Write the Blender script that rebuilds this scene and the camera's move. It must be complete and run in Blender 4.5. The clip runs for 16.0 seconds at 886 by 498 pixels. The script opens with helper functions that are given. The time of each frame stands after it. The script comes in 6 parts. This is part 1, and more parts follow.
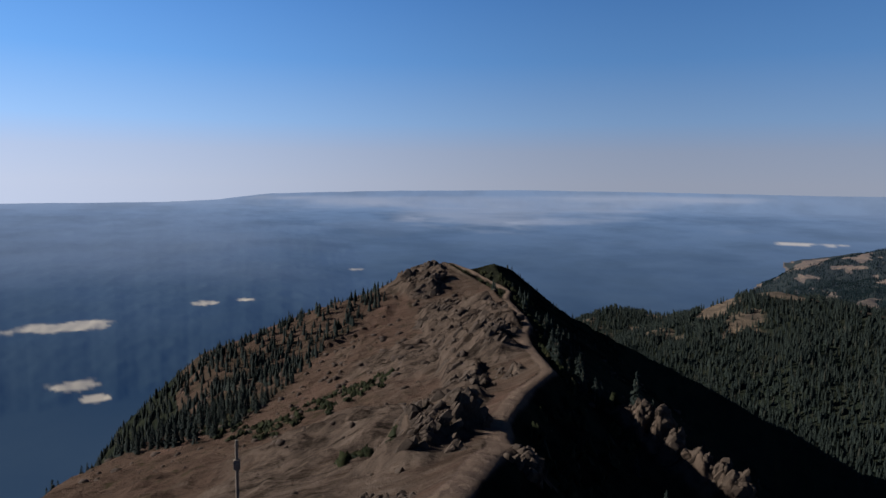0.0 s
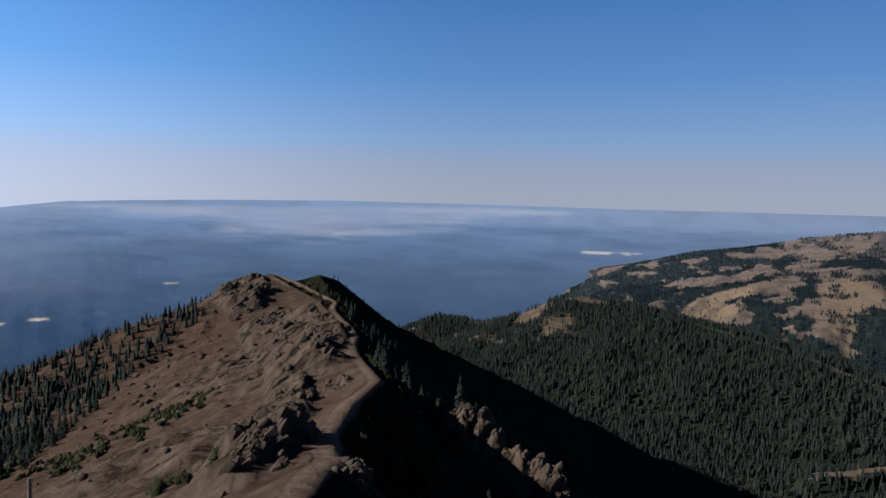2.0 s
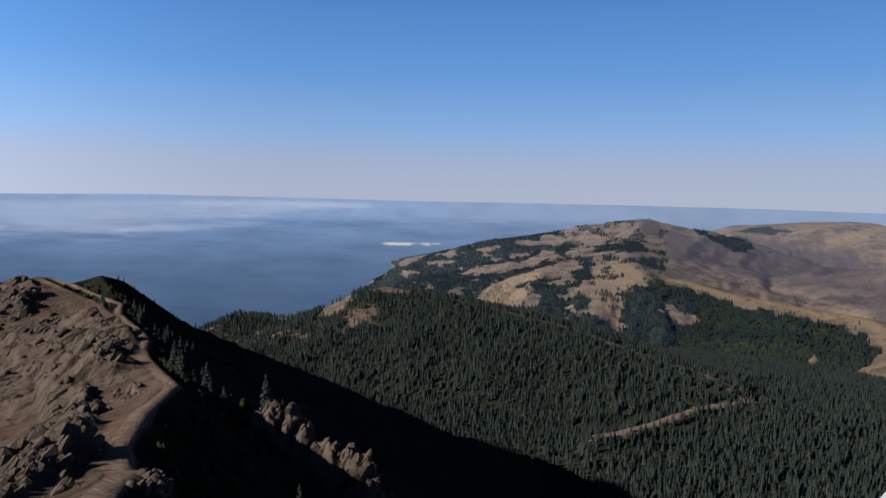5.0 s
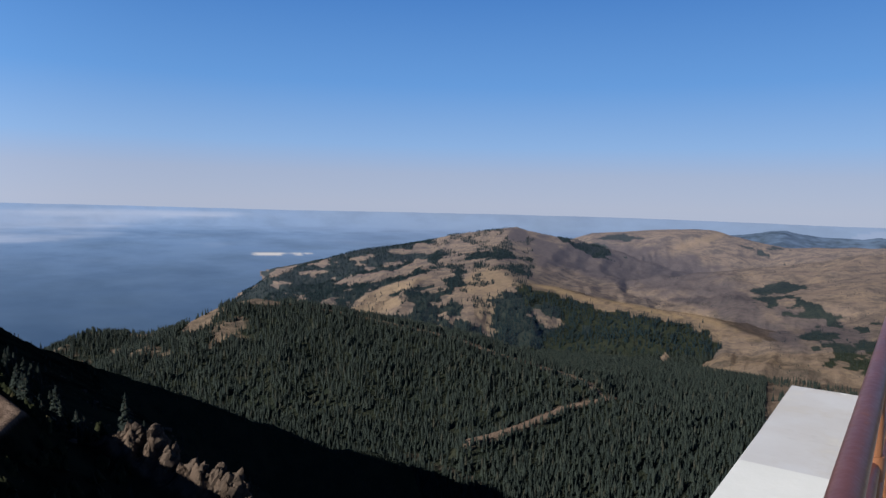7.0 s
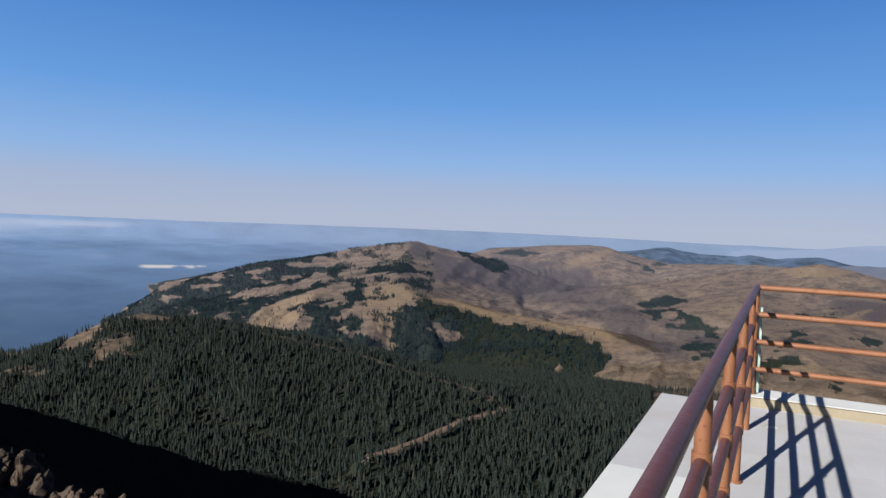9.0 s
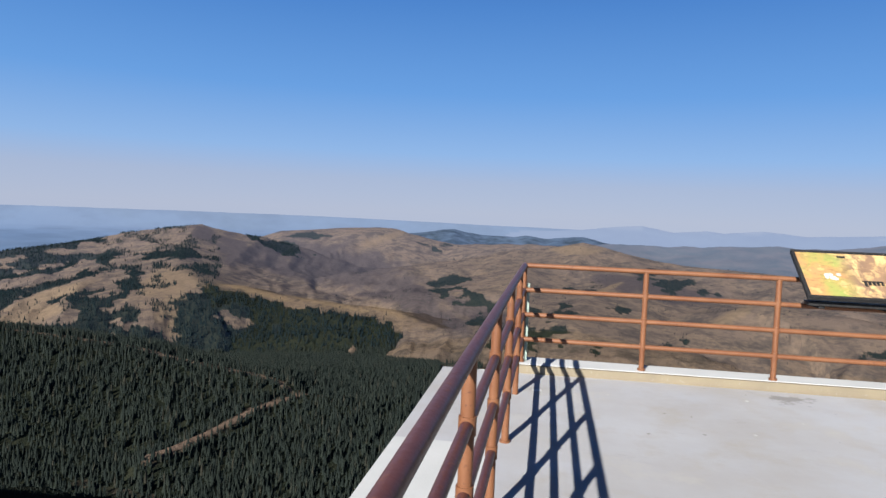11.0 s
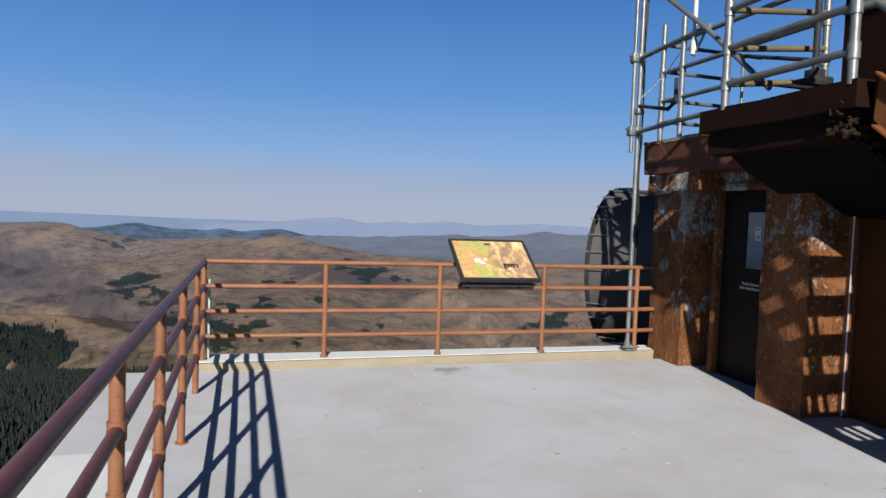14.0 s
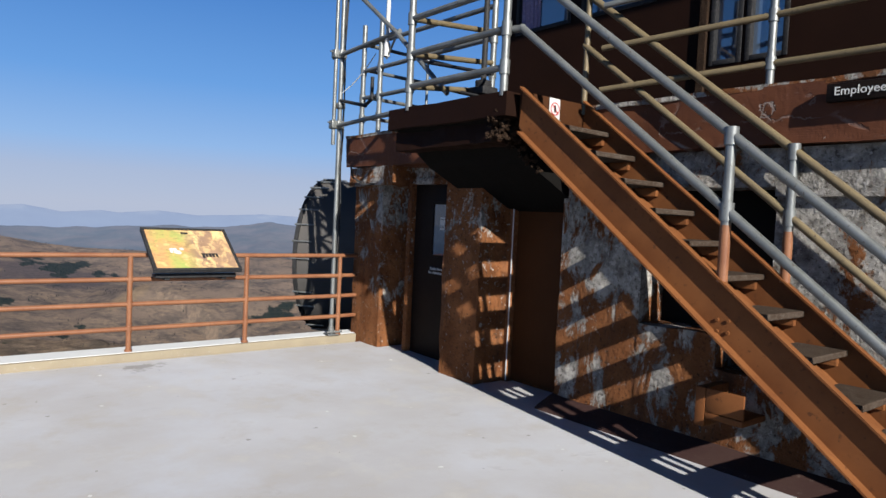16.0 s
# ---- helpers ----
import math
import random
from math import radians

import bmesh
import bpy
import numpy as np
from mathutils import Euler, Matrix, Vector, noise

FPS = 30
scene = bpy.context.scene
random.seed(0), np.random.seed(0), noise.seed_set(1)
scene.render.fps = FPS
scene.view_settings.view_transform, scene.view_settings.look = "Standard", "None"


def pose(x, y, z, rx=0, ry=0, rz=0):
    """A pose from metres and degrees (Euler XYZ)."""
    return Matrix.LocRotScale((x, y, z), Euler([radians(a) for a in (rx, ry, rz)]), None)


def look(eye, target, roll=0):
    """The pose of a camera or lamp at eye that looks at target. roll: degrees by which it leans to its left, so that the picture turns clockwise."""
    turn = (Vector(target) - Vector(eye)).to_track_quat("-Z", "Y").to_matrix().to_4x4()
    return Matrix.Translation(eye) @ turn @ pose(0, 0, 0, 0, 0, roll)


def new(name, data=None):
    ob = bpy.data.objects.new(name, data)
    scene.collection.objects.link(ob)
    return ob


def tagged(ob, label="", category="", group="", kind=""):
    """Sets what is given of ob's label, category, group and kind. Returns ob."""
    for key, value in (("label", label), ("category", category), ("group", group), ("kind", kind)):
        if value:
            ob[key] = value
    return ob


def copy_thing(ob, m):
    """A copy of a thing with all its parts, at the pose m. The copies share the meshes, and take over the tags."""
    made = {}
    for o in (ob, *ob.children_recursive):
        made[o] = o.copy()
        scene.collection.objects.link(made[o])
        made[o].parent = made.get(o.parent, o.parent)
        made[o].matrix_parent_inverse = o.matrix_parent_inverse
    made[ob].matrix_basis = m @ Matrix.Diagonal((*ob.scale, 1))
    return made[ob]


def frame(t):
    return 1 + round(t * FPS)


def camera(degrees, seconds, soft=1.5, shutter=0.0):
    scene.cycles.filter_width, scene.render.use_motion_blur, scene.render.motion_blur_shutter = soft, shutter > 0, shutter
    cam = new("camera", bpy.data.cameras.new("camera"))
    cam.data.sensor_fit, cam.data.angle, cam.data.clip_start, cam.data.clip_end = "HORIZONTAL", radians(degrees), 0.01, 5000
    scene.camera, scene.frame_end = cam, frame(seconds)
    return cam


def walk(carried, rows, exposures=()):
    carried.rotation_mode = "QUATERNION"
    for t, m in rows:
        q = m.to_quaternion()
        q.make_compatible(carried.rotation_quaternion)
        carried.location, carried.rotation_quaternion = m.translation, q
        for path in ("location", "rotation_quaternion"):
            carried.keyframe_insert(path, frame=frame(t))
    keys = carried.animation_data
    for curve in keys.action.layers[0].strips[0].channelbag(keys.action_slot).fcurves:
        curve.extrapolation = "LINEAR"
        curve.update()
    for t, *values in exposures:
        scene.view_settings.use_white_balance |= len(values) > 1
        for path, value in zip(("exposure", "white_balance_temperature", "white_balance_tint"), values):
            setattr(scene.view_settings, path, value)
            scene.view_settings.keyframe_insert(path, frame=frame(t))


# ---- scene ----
cam = camera(66.49, 16.0, soft=1.5)
# seconds; place; turn in degrees
PATH = [
    (0.0, -0.328, 0.576, 1.634, 84.42, -0.51, 77.22),
    (0.5, -0.319, 0.579, 1.639, 84.42, -0.17, 73.73),
    (1.0, -0.310, 0.563, 1.645, 84.55, -0.54, 69.37),
    (1.5, -0.293, 0.544, 1.646, 85.19, -0.76, 65.72),
    (2.0, -0.277, 0.512, 1.647, 85.55, -1.33, 62.59),
    (2.5, -0.254, 0.473, 1.638, 85.66, -1.39, 60.42),
    (3.0, -0.231, 0.439, 1.635, 85.80, -1.37, 57.10),
    (3.5, -0.217, 0.395, 1.629, 85.81, -1.88, 54.31),
    (4.0, -0.210, 0.362, 1.630, 85.59, -1.35, 51.83),
    (4.5, -0.208, 0.321, 1.610, 85.50, -1.22, 48.91),
    (7.0, -0.241, 0.147, 1.532, 86.26, -1.31, 35.20),
    (7.5, -0.215, 0.134, 1.534, 87.74, -1.88, 33.39),
    (8.0, -0.185, 0.127, 1.541, 86.87, -2.63, 31.79),
    (8.2, -0.169, 0.122, 1.545, 86.87, -2.70, 30.85),
    (10.5, -0.070, 0.047, 1.566, 87.89, -1.64, 15.05),
    (11.0, -0.054, 0.046, 1.567, 86.91, -2.34, 9.33),
    (11.5, -0.044, 0.043, 1.569, 86.54, -2.32, 5.06),
    (12.0, -0.026, 0.024, 1.571, 86.35, -2.25, 0.89),
    (12.5, -0.000, 0.000, 1.573, 86.40, -2.44, -2.73),
    (13.0, 0.012, -0.023, 1.579, 86.42, -2.42, -7.29),
    (13.5, 0.044, -0.075, 1.589, 87.04, -2.24, -11.13),
    (14.0, 0.101, -0.113, 1.597, 87.18, -2.05, -15.90),
    (14.4, 0.151, -0.183, 1.586, 87.29, -2.80, -19.36),
    (14.5, 0.165, -0.204, 1.583, 87.08, -3.26, -20.40),
    (15.0, 0.207, -0.266, 1.583, 87.08, -2.50, -27.25),
    (15.2, 0.216, -0.283, 1.586, 87.07, -2.38, -29.95),
    (15.5, 0.227, -0.306, 1.590, 87.11, -2.64, -33.40),
    (16.0, 0.253, -0.347, 1.593, 87.37, -2.74, -38.88),
]
walk(cam, [(t, pose(*p)) for t, *p in PATH],
     exposures=[(0.0, 0.76), (0.5, 0.98), (1.5, 0.97), (2.5, 0.98), (3.5, 0.97), (4.0, 0.98), (4.5, 1.2), (7.0, 1.28), (11.0, 1.38), (11.5, 1.38), (12.0, 1.15), (12.5, 1.17), (13.0, 1.22), (14.5, 1.18), (15.5, 1.18), (16.0, 1.38)])
# ---- light ----
SUN_DIR = Vector((-0.57, -1.90, 1.0)).normalized()
sun = new("sun", bpy.data.lights.new("sun", "SUN"))
sun.data.energy, sun.data.angle, sun.data.color = 5.0, radians(0.53), (1.0, 0.955, 0.88)
sun.matrix_world = look((0, 0, 60), Vector((0, 0, 60)) - SUN_DIR)

world = bpy.data.worlds.new("sky")
scene.world = world
world.use_nodes = True
wn, wl = world.node_tree.nodes, world.node_tree.links
wn.clear()
sky = wn.new("ShaderNodeTexSky")
sky.sky_type, sky.sun_disc = "NISHITA", False
sky.sun_elevation = math.asin(SUN_DIR.z)
sky.sun_rotation = math.atan2(SUN_DIR.x, SUN_DIR.y)
sky.altitude, sky.air_density, sky.dust_density, sky.ozone_density = 3000, 1.0, 1.5, 2.0
strength = wn.new("ShaderNodeVectorMath")
strength.operation = "SCALE"
strength.inputs["Scale"].default_value = 0.05
wl.new(sky.outputs[0], strength.inputs[0])
geo = wn.new("ShaderNodeTexCoord")
sep = wn.new("ShaderNodeSeparateXYZ")
wl.new(geo.outputs["Generated"], sep.inputs[0])
# smoke haze that lies along the whole horizon and thins upward
haze = wn.new("ShaderNodeValToRGB")
wl.new(sep.outputs["Z"], haze.inputs[0])
el = haze.color_ramp.elements
el[0].position, el[0].color = 0.0, (0.405, 0.46, 0.605, 1)
el[1].position, el[1].color = 1.0, (0.004, 0.014, 0.055, 1)
for place, colour in ((0.42, (0.024, 0.086, 0.26, 1)), (0.6, (0.010, 0.034, 0.12, 1)), (0.045, (0.36, 0.44, 0.62, 1)), (0.085, (0.255, 0.43, 0.73, 1)), (0.17, (0.130, 0.325, 0.70, 1)), (0.29, (0.068, 0.218, 0.575, 1))):
    e = el.new(place)
    e.color = colour
fade = wn.new("ShaderNodeMapRange")
wl.new(sep.outputs["Z"], fade.inputs["Value"])
for k, v in (("From Min", 0.3), ("From Max", 0.9), ("To Min", 0.92), ("To Max", 0.92)):
    fade.inputs[k].default_value = v
# brighter towards the sun, all the way up
dot = wn.new("ShaderNodeVectorMath")
dot.operation = "DOT_PRODUCT"
wl.new(geo.outputs["Generated"], dot.inputs[0])
dot.inputs[1].default_value = Vector((SUN_DIR.x, SUN_DIR.y, 0)).normalized()
glow = wn.new("ShaderNodeMapRange")
glow.interpolation_type = "SMOOTHSTEP"
wl.new(dot.outputs["Value"], glow.inputs["Value"])
for k, v in (("From Min", -0.3), ("From Max", 1.0), ("To Min", 0.92), ("To Max", 2.0)):
    glow.inputs[k].default_value = v
lit = wn.new("ShaderNodeVectorMath")
lit.operation = "SCALE"
wl.new(haze.outputs[0], lit.inputs[0])
wl.new(glow.outputs[0], lit.inputs["Scale"])
mix = wn.new("ShaderNodeMix")
mix.data_type = "RGBA"
wl.new(fade.outputs[0], mix.inputs["Factor"])
wl.new(strength.outputs[0], mix.inputs["A"])
wl.new(lit.outputs[0], mix.inputs["B"])
back = wn.new("ShaderNodeBackground")
back.inputs["Strength"].default_value = 0.47
wl.new(mix.outputs["Result"], back.inputs[0])
wl.new(back.outputs[0], wn.new("ShaderNodeOutputWorld").inputs[0])


# ---- materials ----
class Nodes:
    """A small builder for node materials."""

    def __init__(self, name, rough=0.8, metal=0.0):
        self.m = bpy.data.materials.new(name)
        self.m.use_nodes = True
        self.t = self.m.node_tree
        self.b = self.t.nodes["Principled BSDF"]
        self.b.inputs["Roughness"].default_value = rough
        self.b.inputs["Metallic"].default_value = metal
        self.coord = None

    def place(self, scale=(1, 1, 1)):
        g = self.t.nodes.new("ShaderNodeNewGeometry")
        mp = self.t.nodes.new("ShaderNodeMapping")
        mp.inputs["Scale"].default_value = scale
        self.t.links.new(g.outputs["Position"], mp.inputs["Vector"])
        return mp.outputs[0]

    def noise(self, scale, detail=4, rough=0.55, stretch=(1, 1, 1), distort=0.0):
        n = self.t.nodes.new("ShaderNodeTexNoise")
        n.inputs["Scale"].default_value = scale
        n.inputs["Detail"].default_value = detail
        n.inputs["Roughness"].default_value = rough
        n.inputs["Distortion"].default_value = distort
        self.t.links.new(self.place(stretch), n.inputs["Vector"])
        return n.outputs["Fac"]

    def bedding(self, scale, detail=6, rough=0.65):
        """Noise drawn out along the lean of the rock beds."""
        g = self.t.nodes.new("ShaderNodeNewGeometry")
        join = self.t.nodes.new("ShaderNodeCombineXYZ")
        for i, (way, k) in enumerate((((-0.93, 0.33, 0.0), 1.0), ((-0.26, -0.73, 0.63), 0.7), ((0.10, 0.62, 0.78), 0.11))):
            d = self.t.nodes.new("ShaderNodeVectorMath")
            d.operation = "DOT_PRODUCT"
            d.inputs[1].default_value = way
            self.t.links.new(g.outputs["Position"], d.inputs[0])
            self.t.links.new(self.math("MULTIPLY", d.outputs["Value"], k), join.inputs[i])
        n = self.t.nodes.new("ShaderNodeTexNoise")
        n.inputs["Scale"].default_value, n.inputs["Detail"].default_value, n.inputs["Roughness"].default_value = scale, detail, rough
        self.t.links.new(join.outputs[0], n.inputs["Vector"])
        return n.outputs["Fac"]

    def ramp(self, fac, lo, hi):
        r = self.t.nodes.new("ShaderNodeMapRange")
        r.inputs["From Min"].default_value, r.inputs["From Max"].default_value = lo, hi
        self.t.links.new(fac, r.inputs["Value"])
        return r.outputs[0]

    def attr(self, name):
        a = self.t.nodes.new("ShaderNodeAttribute")
        a.attribute_name = name
        return a.outputs["Fac"]

    def mix(self, fac, a, b):
        n = self.t.nodes.new("ShaderNodeMix")
        n.data_type = "RGBA"
        for key, v in (("A", a), ("B", b)):
            if isinstance(v, tuple):
                n.inputs[key].default_value = (*v, 1)
            else:
                self.t.links.new(v, n.inputs[key])
        if isinstance(fac, (int, float)):
            n.inputs["Factor"].default_value = fac
        else:
            self.t.links.new(fac, n.inputs["Factor"])
        return n.outputs["Result"]

    def math(self, op, a, b):
        n = self.t.nodes.new("ShaderNodeMath")
        n.operation = op
        for i, v in enumerate((a, b)):
            if isinstance(v, (int, float)):
                n.inputs[i].default_value = v
            else:
                self.t.links.new(v, n.inputs[i])
        return n.outputs[0]

    def colour(self, c):
        if isinstance(c, tuple):
            self.b.inputs["Base Color"].default_value = (*c, 1)
        else:
            self.t.links.new(c, self.b.inputs["Base Color"])
        return self

    def rough(self, fac, lo, hi):
        r = self.t.nodes.new("ShaderNodeMapRange")
        r.inputs["To Min"].default_value, r.inputs["To Max"].default_value = lo, hi
        self.t.links.new(fac, r.inputs["Value"])
        self.t.links.new(r.outputs[0], self.b.inputs["Roughness"])
        return self

    def bump(self, fac, depth, strength=1.0):
        n = self.t.nodes.new("ShaderNodeBump")
        n.inputs["Distance"].default_value = depth
        n.inputs["Strength"].default_value = strength
        self.t.links.new(fac, n.inputs["Height"])
        self.t.links.new(n.outputs[0], self.b.inputs["Normal"])
        return self


def paint(name, base, worn, spots, rough=0.6, scale=3.0, bump=0.002, lo=0.5, hi=0.65, metal=0.0, gloss=0.06):
    """Paint or metal with wear at two scales."""
    n = Nodes(name, rough, metal)
    n.b.inputs["Specular IOR Level"].default_value = gloss
    large, fine = n.noise(scale, 5, 0.6), n.noise(scale * 9, 4, 0.65)
    c = n.mix(n.ramp(large, 0.35, 0.7), base, worn)
    c = n.mix(n.ramp(fine, lo, hi), c, spots)
    n.colour(c).bump(fine, bump).rough(fine, max(rough - 0.15, 0.05), min(rough + 0.15, 1))
    return n.m


def weathered_wall(name, bare):
    """Brown paint that flakes off rough grey concrete; bare: how far it has come off."""
    n = Nodes(name, 0.85)
    n.b.inputs["Specular IOR Level"].default_value = 0.05
    high = n.t.nodes.new("ShaderNodeSeparateXYZ")
    n.t.links.new(n.place(), high.inputs[0])
    patch = n.math("ADD", n.noise(3.6, 9, 0.74, (1, 1, 0.6), 0.4), n.math("MULTIPLY", n.math("SUBTRACT", high.outputs["Z"], 1.0), 0.055))
    chips, flecks = n.noise(22, 5, 0.7), n.noise(55, 3, 0.6)
    streak = n.noise(5, 4, 0.6, (1, 1, 0.12))
    concrete = n.mix(n.ramp(n.noise(9, 7, 0.7), 0.34, 0.66), (0.080, 0.073, 0.066), (0.285, 0.272, 0.250))
    brown = n.mix(n.ramp(n.noise(4, 4), 0.3, 0.75), (0.098, 0.037, 0.0142), (0.185, 0.078, 0.0325))
    c = n.mix(n.ramp(patch, 0.60 - bare, 0.64 - bare), brown, concrete)
    c = n.mix(n.math("MULTIPLY", n.ramp(n.math("ADD", chips, n.math("MULTIPLY", n.math("SUBTRACT", patch, 0.5), 0.6)), 0.61, 0.65), 0.8), c, (0.29, 0.275, 0.255))
    c = n.mix(n.math("MULTIPLY", n.ramp(flecks, 0.66, 0.70), n.math("MULTIPLY", n.ramp(patch, 0.47, 0.6), 0.7)), c, (0.27, 0.255, 0.235))
    c = n.mix(n.math("MULTIPLY", n.ramp(n.noise(30, 5, 0.75), 0.56, 0.64), 0.75), c, (0.024, 0.016, 0.011))
    c = n.mix(n.math("MULTIPLY", n.ramp(streak, 0.55, 0.75), 0.5), c, (0.03, 0.024, 0.021))
    n.colour(c).bump(n.math("ADD", chips, n.math("MULTIPLY", n.ramp(patch, 0.5 - bare, 0.64 - bare), -0.6)), 0.03)
    return n.m


def cracked_fascia():
    """Thick brown paint with pale hairline cracks and a few bare spots."""
    n = Nodes("cracked_brown_fascia", 0.55)
    n.b.inputs["Specular IOR Level"].default_value = 0.08
    tone, grain = n.noise(2.2, 6, 0.6), n.noise(20, 4, 0.65)
    c = n.mix(n.ramp(tone, 0.35, 0.68), (0.076, 0.0285, 0.0140), (0.050, 0.0195, 0.0115))
    cell = n.t.nodes.new("ShaderNodeTexVoronoi")
    cell.feature = "DISTANCE_TO_EDGE"
    cell.inputs["Scale"].default_value = 1.3
    warp = n.t.nodes.new("ShaderNodeVectorMath")
    warp.operation = "ADD"
    n.t.links.new(n.place((1, 0.55, 2.2)), warp.inputs[0])
    n.t.links.new(n.math("MULTIPLY", n.noise(3.5, 5, 0.65), 0.5), warp.inputs[1])
    n.t.links.new(warp.outputs[0], cell.inputs["Vector"])
    crack = n.math("MULTIPLY", n.ramp(cell.outputs["Distance"], 0.022, 0.006), n.ramp(n.noise(1.6, 3, 0.6), 0.47, 0.6))
    c = n.mix(n.math("MULTIPLY", crack, 0.6), c, (0.24, 0.215, 0.20))
    c = n.mix(n.math("MULTIPLY", n.ramp(n.noise(5, 7, 0.72, (1, 0.7, 1.6)), 0.60, 0.66), 0.45), c, (0.115, 0.085, 0.072))
    c = n.mix(n.math("MULTIPLY", n.ramp(grain, 0.68, 0.73), 0.7), c, (0.20, 0.185, 0.165))
    c = n.mix(n.math("MULTIPLY", n.ramp(n.noise(6, 5, 0.6, (1, 1, 0.2)), 0.58, 0.72), 0.5), c, (0.026, 0.0125, 0.0085))
    n.colour(c).bump(n.math("ADD", grain, n.math("MULTIPLY", crack, -2)), 0.006)
    return n.m


def deck_concrete():
    n = Nodes("painted_deck", 0.75)
    big, mid, fine = n.noise(0.55, 6, 0.62), n.noise(2.6, 6, 0.65), n.noise(60, 3, 0.6)
    c = n.mix(n.ramp(big, 0.38, 0.64), (0.268, 0.264, 0.268), (0.312, 0.320, 0.345))
    c = n.mix(n.math("MULTIPLY", n.ramp(mid, 0.50, 0.68), 0.6), c, (0.258, 0.240, 0.212))
    c = n.mix(n.math("MULTIPLY", n.ramp(n.noise(0.9, 6, 0.65), 0.52, 0.68), 0.5), c, (0.315, 0.335, 0.385))
    c = n.mix(n.math("MULTIPLY", n.ramp(n.noise(1.3, 7, 0.7), 0.56, 0.70), 0.45), c, (0.375, 0.378, 0.385))
    stain = n.noise(1.7, 6, 0.72, (1, 1.5, 1), 0.6)
    c = n.mix(n.math("MULTIPLY", n.ramp(stain, 0.62, 0.74), 0.5), c, (0.205, 0.196, 0.182))
    # hairline scratches, paint drops and a spill near the kerb
    c = n.mix(n.math("MULTIPLY", n.ramp(n.noise(7, 3, 0.6, (1, 5, 1), 1.2), 0.70, 0.74), 0.3), c, (0.22, 0.21, 0.195))
    c = n.mix(n.math("MULTIPLY", n.ramp(n.noise(5.2, 2, 0.5), 0.735, 0.75), 0.8), c, (0.46, 0.47, 0.48))
    c = n.mix(n.math("MULTIPLY", n.ramp(n.noise(9.5, 2, 0.5), 0.745, 0.76), 0.7), c, (0.12, 0.11, 0.10))
    c = n.mix(n.math("MULTIPLY", n.ramp(fine, 0.66, 0.74), 0.2), c, (0.19, 0.18, 0.165))
    far = n.t.nodes.new("ShaderNodeVectorMath")
    far.operation = "DISTANCE"
    n.t.links.new(n.place((1, 1.3, 1)), far.inputs[0])
    far.inputs[1].default_value = (2.10, 6.40 * 1.3, 0.04)
    spill = n.math("ADD", far.outputs["Value"], n.math("MULTIPLY", n.math("SUBTRACT", n.noise(6, 5, 0.7), 0.5), 1.6))
    c = n.mix(n.math("MULTIPLY", n.ramp(spill, 0.16, 0.0), 0.55), c, (0.085, 0.078, 0.068))
    n.colour(c).bump(n.math("ADD", n.math("MULTIPLY", fine, 0.12), mid), 0.004)
    return n.m


RUST = paint("rust_brown_paint", (0.1313, 0.0511, 0.0204), (0.0973, 0.0340, 0.0136), (0.1605, 0.0778, 0.0389), 0.5, 4, 0.0015)
RAIL = paint("rail_rust_paint", (0.150, 0.066, 0.032), (0.112, 0.044, 0.021), (0.082, 0.031, 0.018), 0.5, 5, 0.001, 0.58, 0.7, gloss=0.25)
RAIL_TOP = paint("rail_worn_red_paint", (0.0827, 0.0302, 0.0243), (0.0584, 0.0219, 0.0204), (0.1459, 0.0632, 0.0365), 0.4, 5, 0.001, 0.6, 0.7, gloss=0.25)
GALV = paint("galvanised_steel", (0.150, 0.157, 0.155), (0.100, 0.106, 0.104), (0.058, 0.044, 0.031), 0.42, 5, 0.0008, 0.60, 0.74, 0.55, gloss=0.25)
YELLOWED = paint("yellowed_pipe", (0.105, 0.082, 0.046), (0.078, 0.060, 0.036), (0.045, 0.032, 0.02), 0.5, 6, 0.0008, 0.6, 0.7, 0.1, gloss=0.25)
DRUM = paint("dark_grey_shroud", (0.0570, 0.0532, 0.0502), (0.0456, 0.0433, 0.0418), (0.0684, 0.0646, 0.0608), 0.7, 2, 0.001, 0.66, 0.74)
BLACK = paint("black_coating", (0.0041, 0.0037, 0.0037), (0.0059, 0.0055, 0.0050), (0.0100, 0.0091, 0.0082), 0.7, 4, 0.001, 0.66, 0.74)
DARK_DOOR = paint("dark_brown_door_paint", (0.0091, 0.0061, 0.0049), (0.0129, 0.0084, 0.0061), (0.0228, 0.0167, 0.0137), 0.5, 4, 0.001, 0.66, 0.74)
BOARD = paint("brown_board_paint", (0.0353, 0.0137, 0.0054), (0.0256, 0.0100, 0.0043), (0.0456, 0.0228, 0.0114), 0.6, 2.5, 0.001, 0.64, 0.74)
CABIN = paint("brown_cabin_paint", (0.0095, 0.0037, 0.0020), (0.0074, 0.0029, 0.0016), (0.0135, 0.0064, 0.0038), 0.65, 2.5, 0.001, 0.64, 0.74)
FASCIA = cracked_fascia()
STEEL = paint("stair_brown_paint", (0.1155, 0.0450, 0.0163), (0.0813, 0.0299, 0.0115), (0.0514, 0.0214, 0.0107), 0.55, 3, 0.001, 0.6, 0.72)
TREAD = paint("rusty_tread", (0.0353, 0.0259, 0.0198), (0.0212, 0.0132, 0.0089), (0.0565, 0.0462, 0.0377), 0.7, 7, 0.003)
RUBBLE = paint("broken_concrete", (0.026, 0.0150, 0.0092), (0.013, 0.0078, 0.0050), (0.060, 0.042, 0.030), 0.95, 14, 0.02, 0.55, 0.66)
DECK = deck_concrete()
